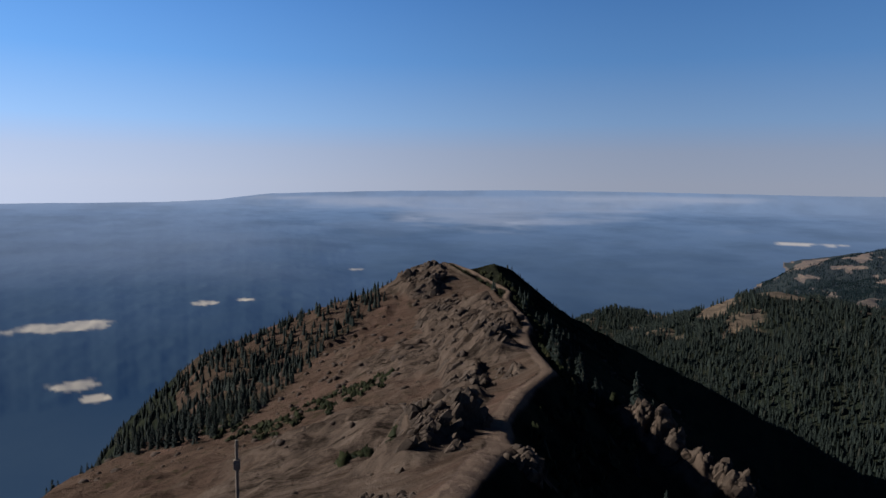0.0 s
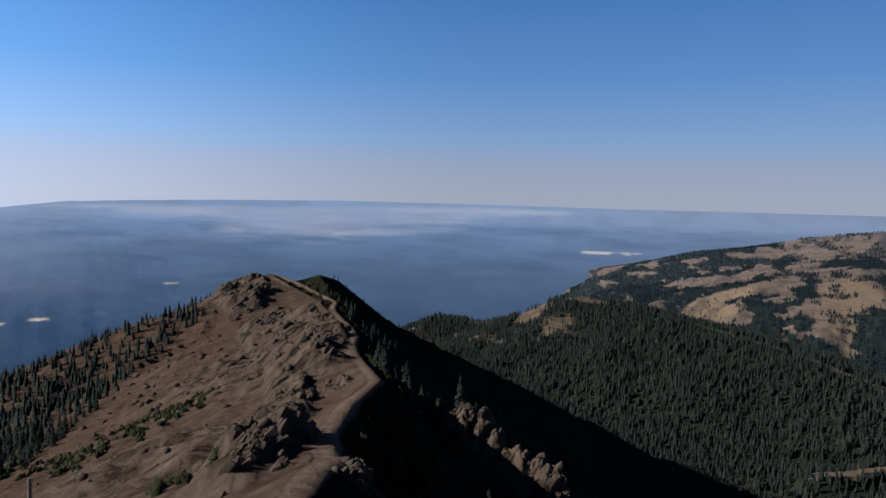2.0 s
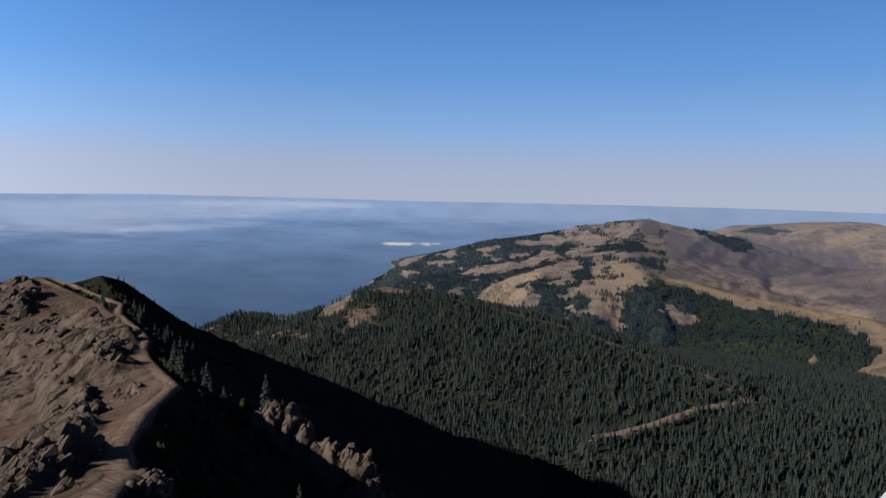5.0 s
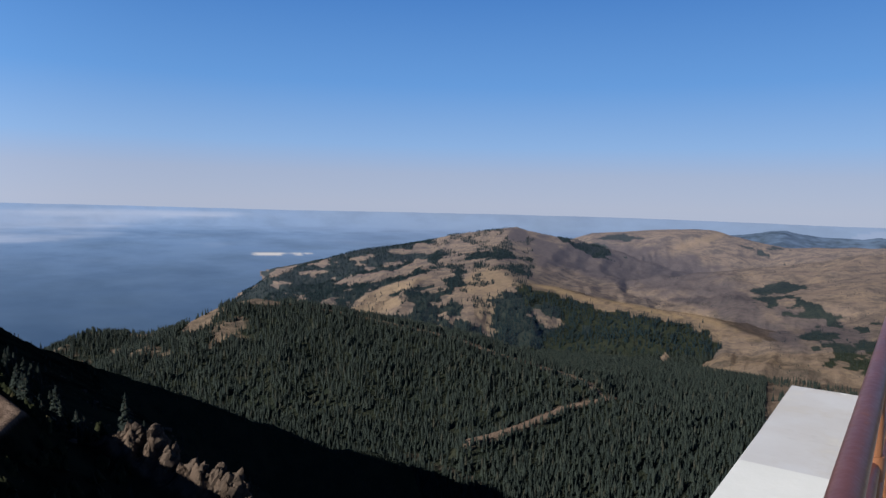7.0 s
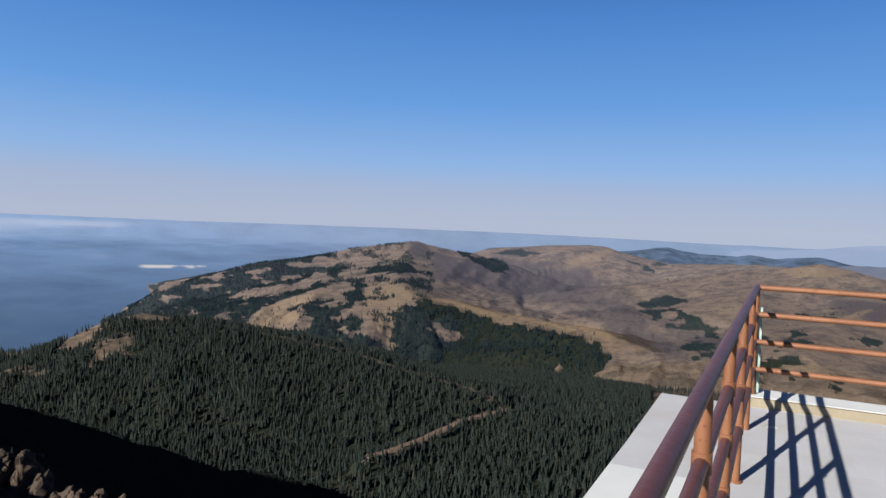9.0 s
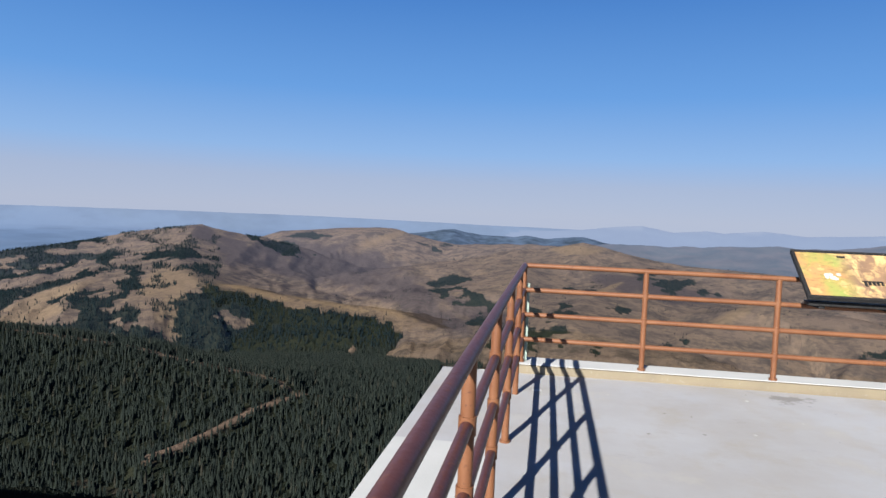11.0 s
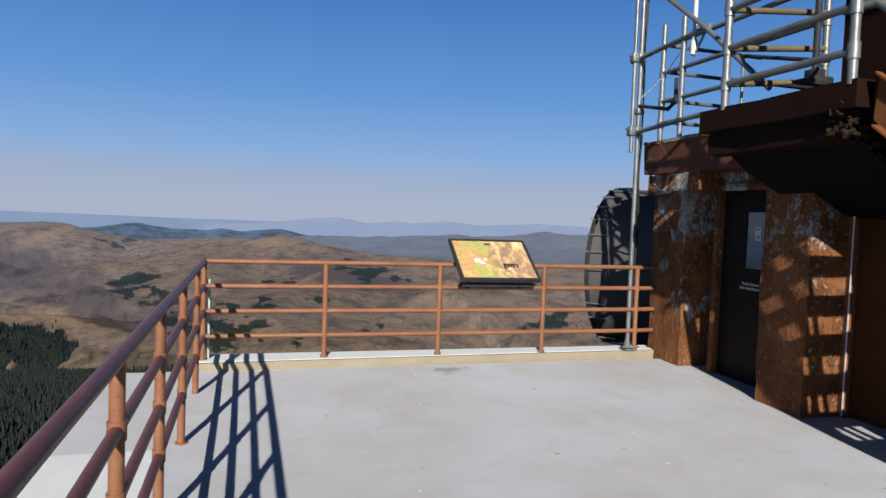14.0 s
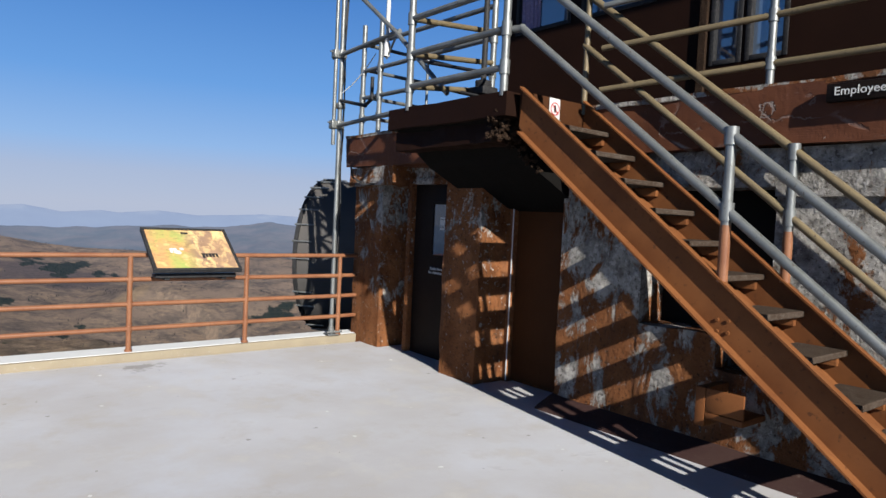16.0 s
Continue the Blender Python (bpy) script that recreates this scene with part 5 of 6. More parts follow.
# ---- scaffold and guard rail on the landing ----
SHIFT = AWAY
guard = thing("scaffold_railing", "galvanised scaffold-pipe guard rail round the landing", "railing", "upper railings")
POSTS = [(4.16, 6.0, 2.42), (4.16, 5.67, 2.42), (4.16, 3.94, 2.42), (3.22, 3.82, 2.38), (3.22, 2.80, 2.38)]
for x, y, z in POSTS:
    bm = B()
    tube(bm, (x, y, z), (x, y, 3.62), 0.026, 14)
    part("post", bm, GALV, guard)
for k, z in enumerate((2.56, 2.80, 3.06, 3.34)):
    for a, b, mat in ((2, 3, YELLOWED), (3, 4, GALV)):
        pipe_run("rail", [(*POSTS[a][:2], z + (0.1 if a == 2 else 0)), (*POSTS[b][:2], z)] if a != 2 else [(*POSTS[2][:2], z + 0.12), (*POSTS[3][:2], z)], 0.022, mat, guard)
for z in (2.62, 2.84, 3.13, 3.40):
    pipe_run("rail", [(4.16, 6.0, z), (4.16, 3.94, z)], 0.022, GALV, guard)
    pipe_run("rail", [(4.16, 6.0, z + 0.02), (5.4, 6.05, z + 0.02)], 0.02, GALV, guard)
for x, y, z in POSTS:
    for h in ((2.56, 2.80, 3.06) if x < 4 else (2.62, 2.84, 3.13)):
        bm = B()
        tube(bm, (x, y, h - 0.045), (x, y, h + 0.045), 0.034, 12)
        part("coupler", bm, GALV, guard)

SHIFT = NO_SHIFT
mast = thing("scaffold_mast", "galvanised scaffold poles with couplers beside the deck edge", "scaffold")
SX, SY = 4.345, 6.78
pipe_run("pole", [(SX, SY, 0.12), (SX, SY, 5.2)], 0.026, GALV, mast)
pipe_run("pole", [(SX - 0.06, SY + 0.03, 2.4), (SX - 0.06, SY + 0.03, 5.2)], 0.022, GALV, mast)
for z in (2.64, 3.47):
    pipe_run("ledger", [(SX - 0.02, SY + 0.15, z - 0.02), (4.28, 5.50, z + 0.03)], 0.025, GALV, mast)
    bm = B()
    for dx, dy in ((0.0, 0.0), (-0.06, 0.03)):
        box(bm, (SX + dx - 0.045, SY + dy - 0.045, z - 0.05), (SX + dx + 0.045, SY + dy + 0.045, z + 0.05), 0.012)
        tube(bm, (SX + dx - 0.08, SY + dy, z + 0.02), (SX + dx + 0.08, SY + dy, z + 0.02), 0.009, 8)
    part("coupler", bm, GALV, mast)
bm = B()
box(bm, (SX - 0.04, SY - 0.05, 2.83), (SX + 0.05, SY + 0.05, 2.90), 0.012)
part("coupler", bm, GALV, mast)
bm = B()
box(bm, (SX - 0.07, SY - 0.07, 0.122), (SX + 0.07, SY + 0.07, 0.135), 0.003)
tube(bm, (SX - 0.09, SY - 0.05, 0.16), (SX + 0.12, SY - 0.05, 0.16), 0.012, 8)
tube(bm, (SX, SY, 0.12), (SX, SY, 0.22), 0.036, 12)
part("base_plate", bm, GALV, mast)
pipe_run("brace", [(4.26, 6.25, 4.0), (4.26, 5.54, 3.49), (4.26, 4.65, 2.76)], 0.024, GALV, mast)
pipe_run("bracket", [(SX, SY, 2.93), (4.3, 6.15, 2.80), (4.3, 6.02, 2.86), (4.3, 6.02, 3.1)], 0.02, CHARCOAL, mast)
random.seed(9)
for dx, dy in ((0.035, -0.02), (0.03, 0.02), (0.05, 0.0)):
    pts = [(SX + dx + 0.012 * math.sin(k * 1.3 + dx * 90), SY + dy, 0.5 + k * 0.3) for k in range(16)]
    cable_run("cable", pts, 0.009, CHARCOAL, mast, "black cable")
pipe_run("toe_bar", [(4.45, 5.31, 3.19), (4.45, 4.24, 2.92)], 0.018, CHARCOAL, mast, "dark steel bar")
pipe_run("toe_bar", [(4.45, 5.02, 2.89), (4.45, 4.28, 2.70)], 0.018, CHARCOAL, mast, "dark steel bar")
pipe_run("upright", [(4.45, 5.22, 2.56), (4.45, 5.22, 3.19)], 0.014, GALV, mast)
cable_run("guy_wire", [(4.45, 6.21, 3.41), (4.43, 6.42, 3.23), (4.40, 6.62, 3.10), (SX, SY, 3.0)], 0.006, WHITE, mast, "thin white cable")
antenna = thing("whip_antenna", "white and blue whip antenna on the scaffold", "antenna")
bm = B()
tube(bm, (4.30, 5.76, 3.28), (4.30, 5.76, 3.42), 0.035, 12)
tube(bm, (4.30, 5.76, 3.42), (4.30, 5.76, 4.9), 0.022, 12)
part("rod", bm, WHITE, antenna)
bm = B()
tube(bm, (4.30, 5.76, 3.26), (4.30, 5.60, 3.46), 0.012, 8)
part("clamp", bm, GALV, antenna)
mast2 = thing("antenna_mast", "dark antenna mast behind the guard rail", "antenna")
bm = B()
tube(bm, (4.62, 4.55, 2.5), (4.62, 4.55, 5.0), 0.028, 12)
part("pole", bm, CHARCOAL, mast2)
bm = B()
box(bm, (4.52, 4.44, 2.78), (4.72, 4.68, 2.86), 0.02)
box(bm, (4.56, 4.49, 2.86), (4.68, 4.61, 2.93), 0.015)
tube(bm, (4.48, 4.38, 2.89), (4.76, 4.74, 2.89), 0.016, 8)
part("base", bm, CHARCOAL, mast2)
cable = thing("cable", "black cable drooping from the deck edge", "cable")
cable_run("run", [(4.36, 6.5, 2.14), (4.40, 6.52, 2.02), (4.52, 6.45, 1.94), (4.66, 6.3, 1.96)], 0.012, CHARCOAL, cable)

# ---- drum antenna beyond the railing ----
drum = thing("drum_antenna", "black shrouded drum antenna with bright rim clamps", "antenna")
axis = Vector((math.cos(radians(128.5)), math.sin(radians(128.5)), 0))
centre = Vector((5.50, 9.03, 0.93))
R_DRUM = 1.15
bm = B()
frame3 = axis.to_track_quat("Z", "Y").to_matrix().to_4x4()
bmesh.ops.create_cone(bm, cap_ends=True, segments=64, radius1=R_DRUM * 0.995, radius2=R_DRUM, depth=1.1, matrix=Matrix.Translation(centre - axis * 0.55) @ frame3)
shroud = part("shroud", bm, DRUM, drum)
bm = B()
bmesh.ops.create_cone(bm, cap_ends=True, segments=64, radius1=R_DRUM + 0.02, radius2=R_DRUM + 0.02, depth=0.06, matrix=Matrix.Translation(centre) @ frame3)
part("rim", bm, CHARCOAL, drum)
for k in range(30):
    a = 2 * math.pi * k / 30
    off = frame3.to_3x3() @ Vector((math.cos(a), math.sin(a), 0)) * (R_DRUM + 0.025)
    bm = B()
    tube(bm, centre + off + axis * 0.05, centre + off - axis * 0.24, 0.012, 6)
    part("clamp", bm, GALV, drum)
bm = B()
tube(bm, centre - axis * 1.1, centre - axis * 1.5, 0.3, 20, 0.5)
part("feed_hub", bm, BLACK, drum)
bm = B()
tube(bm, centre - axis * 1.3 + Vector((0, 0, 0.3)), centre - axis * 1.3 + Vector((0, 0, -9.5)), 0.09, 14)
part("mount_pole", bm, GALV, drum)

# ---- information board ----
n = Nodes("map_print", 0.35)
pos = n.noise(3.2, 6, 0.6, (1, 1, 1), 0.5)
gsep = n.t.nodes.new("ShaderNodeSeparateXYZ")
n.t.links.new(n.place(), gsep.inputs[0])
left = n.ramp(gsep.outputs["X"], 2.62, 2.48)
land_c = n.mix(n.ramp(pos, 0.46, 0.62), (0.36, 0.20, 0.085), (0.21, 0.25, 0.07))
land_c = n.mix(n.ramp(n.noise(9, 3, 0.5), 0.58, 0.62), land_c, (0.38, 0.29, 0.12))
fire = n.mix(n.ramp(n.noise(7, 5, 0.6, (1.6, 1, 0.5), 0.8), 0.45, 0.62), (0.17, 0.11, 0.075), (0.50, 0.35, 0.16))
c = n.mix(left, fire, land_c)
c = n.mix(n.ramp(n.noise(1.4, 2), 0.45, 0.7), c, (0.30, 0.185, 0.10))
c = n.mix(n.math("MULTIPLY", n.ramp(n.noise(22, 6, 0.7, (0.6, 1, 1.6)), 0.50, 0.66), 0.6), c, (0.12, 0.075, 0.045))
n.colour(c)
PRINT = n.m
info = thing("information_board", "slanted map panel in a black frame at the railing", "sign")
TILT = math.atan2(0.36, 0.50)
face = Matrix.Translation((2.575, 6.56, 1.155)) @ Matrix.Rotation(TILT, 4, "X")
W, H = 0.80, 0.60
bm = B()
box(bm, (-W / 2 - 0.03, -H / 2 - 0.03, -0.03), (W / 2 + 0.03, H / 2 + 0.03, 0.0), 0.008, face)
for lo, hi in (((-W / 2 - 0.03, -H / 2 - 0.03, 0.0), (W / 2 + 0.03, -H / 2, 0.014)), ((-W / 2 - 0.03, H / 2, 0.0), (W / 2 + 0.03, H / 2 + 0.03, 0.014)), ((-W / 2 - 0.03, -H / 2, 0.0), (-W / 2, H / 2, 0.014)), ((W / 2, -H / 2, 0.0), (W / 2 + 0.03, H / 2, 0.014))):
    box(bm, lo, hi, 0.003, face)
part("frame", bm, CHARCOAL, info)
bm = B()
box(bm, (-W / 2, -H / 2, 0.001), (W / 2, H / 2, 0.006), 0, face)
sheet_part = part("panel", bm, PRINT, info, "colourful printed map panel")
for lo, hi in [((0.08 + k * 0.034, -0.13 - 0.02 * (k == 0), 0.007), (0.105 + k * 0.034, -0.091, 0.009)) for k in range(5)] + [((0.07, -0.09, 0.007), (0.24, -0.075, 0.009)), ((-0.05, 0.235, 0.007), (0.02, 0.262, 0.009))]:
    bm = B()
    box(bm, lo, hi, 0, face)
    part("print", bm, CHARCOAL, sheet_part, "dark printed bar")
bm = B()
random.seed(2)
for k in range(9):
    at = face @ Vector((-0.16 + random.uniform(-0.05, 0.06), -0.04 + random.uniform(-0.05, 0.04), 0.0075))
    bmesh.ops.create_cone(bm, cap_ends=True, segments=9, radius1=random.uniform(0.012, 0.03), radius2=0.01, depth=0.002, matrix=Matrix.Translation(at) @ face.to_3x3().to_4x4())
part("lake_print", bm, WHITE, sheet_part, "pale blue-white lake on the map")
bm = B()
box(bm, (2.18, 6.38, 0.885), (2.98, 6.50, 0.925), 0.006)
for x in (2.3, 2.86):
    box(bm, (x - 0.025, 6.40, 0.86), (x + 0.025, 6.74, 0.90), 0.004)
part("bracket", bm, CHARCOAL, info)
strip = thing("cover_strip", "pale green vertical strip behind the corner post", "strip")
bm = B()
box(bm, (-0.285, 6.80, 0.123), (-0.255, 6.82, 0.90), 0.004)
part("strip", bm, PALE_GREEN, strip)

# ---- trees and stones ----
steep = (gz - EYE) / gr
skyline = np.maximum.accumulate(steep, axis=0)


def scatter(cell, r0, r1, seed, b0=56, b1=205):
    """Jittered places on the land, with all that land() tells of them."""
    rng = np.random.default_rng(seed)
    a0, a1 = radians(b0), radians(b1)
    n = int((r1 * r1 - r0 * r0) / 2 * (a1 - a0) / (cell * cell))
    r = np.sqrt(rng.uniform(r0 * r0, r1 * r1, n))
    a = rng.uniform(a0, a1, n)
    x, y = r * np.cos(a), r * np.sin(a)
    z, which, crag, trail, north, d = land(x, y)
    return rng, x, y, z, which, crag, trail, north, d


def in_sight(x, y, z, high):
    r, b = np.hypot(x, y), np.degrees(np.arctan2(y, x)) % 360
    i = np.clip(np.searchsorted(rings, r) - 2, 0, len(rings) - 1)
    j = np.clip(np.round((b - 55) / 0.16).astype(int), 0, len(spokes) - 1)
    return (z + high - EYE) / r > skyline[i, j]


def mesh_from(name, verts, faces, material, tint=None, label="", category=""):
    me = bpy.data.meshes.new(name)
    me.vertices.add(len(verts))
    me.vertices.foreach_set("co", verts.astype(np.float32).ravel())
    me.loops.add(faces.size)
    me.loops.foreach_set("vertex_index", faces.astype(np.int32).ravel())
    me.polygons.add(len(faces))
    me.polygons.foreach_set("loop_start", np.arange(0, faces.size, faces.shape[1], dtype=np.int32))
    me.update(calc_edges=True)
    if tint is not None:
        at = me.attributes.new("tint", "FLOAT", "POINT")
        at.data.foreach_set("value", tint.astype(np.float32))
    me.materials.append(material)
    return tagged(new(name, me), label, category, "", "stuff")


def conifers(rng, x, y, z, high, tiers, sides, slim=0.2):
    """Many small conifers as stacked ragged cones: vertices, triangles and a tint for each vertex."""
    n = len(x)
    verts, faces, tints = [], [], []
    tint = rng.uniform(0, 1, n)
    width = high * rng.uniform(slim * 0.8, slim * 1.25, n)
    lean = rng.normal(0, 0.03, (n, 2)) * high[:, None]
    base = 0
    for k in range(tiers):
        lo, hi = 0.06 + 0.86 * k / tiers, min(1.0, 0.06 + 0.86 * (k + 1.75) / tiers)
        if k == tiers - 1:
            hi = 1.0
        rad = width * (1 - k / tiers) ** 0.85
        top = np.stack([x + lean[:, 0] * hi, y + lean[:, 1] * hi, z + high * hi], 1)
        ang = rng.uniform(0, 6.28, (n, 1)) + np.arange(sides) * 2 * math.pi / sides
        rr = rad[:, None] * rng.uniform(0.6, 1.15, (n, sides))
        ring = np.stack([x[:, None] + lean[:, :1] * lo + rr * np.cos(ang), y[:, None] + lean[:, 1:] * lo + rr * np.sin(ang), z[:, None] + high[:, None] * (lo + rng.uniform(-0.035, 0.035, (n, sides)))], 2)
        block = np.concatenate([top[:, None], ring], 1)
        verts.append(block.reshape(-1, 3))
        i = base + np.arange(n)[:, None] * (sides + 1)
        s = np.arange(sides)
        f = np.stack([np.broadcast_to(i, (n, sides)), i + 1 + s, i + 1 + (s + 1) % sides], 2)
        faces.append(f.reshape(-1, 3))
        tints.append(np.repeat(tint, sides + 1))
        base += n * (sides + 1)
    return np.concatenate(verts), np.concatenate(faces), np.concatenate(tints)


def foliage(name, dark, light, dry):
    n = Nodes(name, 0.85)
    c = n.mix(n.attr("tint"), dark, light)
    c = n.mix(n.ramp(n.attr("tint"), 0.93, 0.98), c, dry)
    c = n.mix(n.math("MULTIPLY", n.ramp(n.noise(0.9, 3), 0.45, 0.65), 0.5), c, dark)
    n.colour(c)
    n.b.inputs["Specular IOR Level"].default_value = 0.05
    return n.m


NEEDLES = foliage("conifer_needles", (0.0076, 0.0110, 0.0103), (0.0146, 0.0190, 0.0156), (0.0215, 0.0215, 0.0165))
# haze over the far trees painted in as a bluer needle colour
HAZED_NEEDLES = foliage("hazed_needles", (0.0040, 0.0086, 0.0110), (0.0072, 0.0130, 0.0145), (0.012, 0.0145, 0.0145))
BARK = paint("conifer_bark", (0.10, 0.075, 0.055), (0.07, 0.05, 0.038), (0.16, 0.14, 0.12), 0.9, 3, 0.01)

# woods on the hills, thick on the near hill and thinner far off
for name, cell, r0, r1, seed, tiers, sides, h0, h1, label in (
        ("hill_forest", 2.8, 262, 1000, 31, 3, 5, 4.6, 9.0, "dense dark green conifer forest on the hillsides"),
        ("far_forest", 5.6, 1000, 2650, 32, 2, 4, 5.0, 10.0, "dark conifer groves scattered over distant tan slopes")):
    rng, x, y, z, which, crag, trail, north, d = scatter(cell, r0, r1, seed)
    p = wooded(x, y, z, which, crag, trail, north, d) * np.where((which >= 5) & (which <= 8), 0.8, 1.0)
    high = rng.uniform(h0, h1, len(x)) * rng.uniform(0.75, 1.0, len(x))
    high = np.where(which == 99, high * 0.32, np.where((which >= 5) & (which <= 8), high * 0.5, high))
    seen = in_sight(x, y, z, high)
    far_land = np.isin(which, list(FAR_KINDS))
    keep = (rng.uniform(0, 1, len(x)) < p * np.where(seen, 1.0, 0.06)) & ~far_land
    v, f, t = conifers(rng, x[keep], y[keep], z[keep] - 0.3, high[keep], tiers, sides, 0.19)
    mesh_from(name, v, f, NEEDLES if r1 < 1500 else HAZED_NEEDLES, t, label, "forest")

# trees of the home ridge, one by one
def conifer_prototype(seed, high, spread, levels):
    rng = random.Random(seed)
    tree = thing("conifer", "dark green mountain conifer with drooping boughs", "tree", "ridge conifers")
    bm = B()
    tube(bm, (0, 0, -0.5), (0, 0, high * 0.93), high * 0.017, 7, high * 0.004)
    part("trunk", bm, BARK, tree)
    bm = B()
    for k in range(levels):
        h = 0.07 + 0.9 * k / levels
        reach = spread * (1 - h) ** 0.75 * rng.uniform(0.75, 1.15) + 0.03 * high
        for q in range(7):
            if rng.random() < 0.12:
                continue
            a = rng.uniform(0, 6.283)
            r = reach * rng.uniform(0.55, 1.1)
            c, s = math.cos(a), math.sin(a)
            z0 = high * (h + rng.uniform(-0.02, 0.02))
            w = r * rng.uniform(0.28, 0.42)
            tip = z0 - r * rng.uniform(0.05, 0.4)
            mid = z0 + r * 0.06
            pts = [(0, 0, z0 + 0.05 * r), (c * r * 0.6 - s * w, s * r * 0.6 + c * w, mid - 0.25 * w), (c * r, s * r, tip), (c * r * 0.6 + s * w, s * r * 0.6 - c * w, mid - 0.25 * w), (c * r * 0.6, s * r * 0.6, mid + 0.18 * w)]
            p = [bm.verts.new(v) for v in pts]
            for tri in ((0, 1, 4), (1, 2, 4), (2, 3, 4), (3, 0, 4)):
                bm.faces.new([p[i] for i in tri])
    tube(bm, (0, 0, high * 0.88), (0, 0, high * 1.02), high * 0.03, 6, 0.004)
    crown = part("crown", bm, NEEDLES, tree, smooth=False)
    at = crown.data.attributes.new("tint", "FLOAT", "POINT")
    at.data.foreach_set("value", [rng.uniform(0.1, 0.9) for _ in crown.data.vertices])
    return tree


protos = [conifer_prototype(100 + k, h, s, n) for k, (h, s, n) in enumerate(((7.5, 1.7, 17), (6.0, 1.6, 15), (8.5, 1.8, 19), (5.0, 1.6, 13), (6.8, 1.4, 16), (4.0, 1.5, 11)))]
rng, x, y, z, which, crag, trail, north, d = scatter(2.5, 22, 262, 41)
p = wooded(x, y, z, which, crag, trail, north, d) * (which == 99)
p = np.where(north > 0.5, np.where(d < 13, 0.30 * (np.hypot(x, y) > 52), 0.10 * p), p * 0.95) * (crest(x, y, TRAIL)[0] > 3) * (np.hypot(x + 240, y - 58) > 26)
pick = rng.uniform(0, 1, len(x)) < p
size = np.where(north > 0.5, np.where(d < 13, rng.uniform(0.25, 0.62, len(x)), rng.uniform(0.16, 0.42, len(x))), rng.uniform(0.30, 0.68, len(x)))
seen = in_sight(x, y, z, 6 * size)
order = np.flatnonzero(pick & seen)
single = order[np.argsort(np.hypot(x, y)[order])]
single = single[:290] if len(single) > 290 else single
used_proto = set()
for k, i in enumerate(single):
    proto = protos[int(rng.integers(len(protos)))]
    m = Matrix.Translation((x[i], y[i], z[i] - 0.1)) @ Matrix.Rotation(float(rng.uniform(0, 6.28)), 4, "Z")
    s = float(size[i])
    if proto not in used_proto:
        used_proto.add(proto)
        proto.matrix_basis = m @ Matrix.Scale(s, 4)
    else:
        c = copy_thing(proto, m)
        c.matrix_basis = m @ Matrix.Scale(s, 4)
rest = np.setdiff1d(order, single)
v, f, t = conifers(rng, x[rest], y[rest], z[rest] - 0.2, 6.8 * size[rest], 4, 7, 0.22)
mesh_from("ridge_forest", v, f, NEEDLES, t, "scattered small conifers on the far ridge flank", "forest")

# rock outcrops of tilted slabs
CRAG = paint("crag_rock", (0.048, 0.036, 0.0285), (0.030, 0.0225, 0.0180), (0.072, 0.056, 0.045), 0.95, 0.9, 0.05, 0.52, 0.7)


def slab_mesh(seed):
    """One angular slab, about one metre each way."""
    rng = random.Random(seed)
    bm = B()
    verts = []
    for q in range(18):
        v = Vector((rng.gauss(0, 1), rng.gauss(0, 1), rng.gauss(0, 1))).normalized()
        verts.append(bm.verts.new((max(-0.72, min(0.72, v.x)), max(-0.72, min(0.72, v.y)), max(-0.8, min(0.8, v.z)))))
    hull = bmesh.ops.convex_hull(bm, input=verts)
    bmesh.ops.delete(bm, geom=[v for v in hull["geom_interior"] if isinstance(v, bmesh.types.BMVert)], context="VERTS")
    return mesh_of(bm, "slab", CRAG)


SLABS = [slab_mesh(500 + k) for k in range(20)]


def rock_outcrop(places, size, count, seed, height):
    """Steep slabs that lean together, set along a short line of the land."""
    rng = random.Random(seed)
    lean = Vector((0.26, 0.50, 0.83)).normalized()
    across = Vector((-0.88, 0.45, 0.0)).normalized()
    third = lean.cross(across)
    spots = []
    for k in range(count):
        f = rng.random() * (len(places) - 1)
        i = min(int(f), len(places) - 2)
        a, b = Vector(places[i]), Vector(places[i + 1])
        spots.append(a.lerp(b, f - i) + Vector((rng.gauss(0, size * 0.55), rng.gauss(0, size * 0.55))))
    ground = land(np.array([p.x for p in spots]), np.array([p.y for p in spots]))[0]
    rock = thing("rock_outcrop", "jagged grey-brown rock outcrop on the ridge", "rock", "ridge outcrops")
    for at, z in zip(spots, ground):
        long, wide, thick = size * rng.uniform(0.8, 1.5) * height, size * rng.uniform(0.3, 0.65), size * rng.uniform(0.35, 0.7)
        sway = rng.gauss(0, 0.07)
        up = (lean + across * sway).normalized()
        m = Matrix((across * wide, third * thick, up * long)).transposed().to_4x4()
        m.translation = (at.x, at.y, z - long * 0.42)
        slab = new("slab", rng.choice(SLABS))
        slab.parent = rock
        slab.matrix_basis = m
    return rock


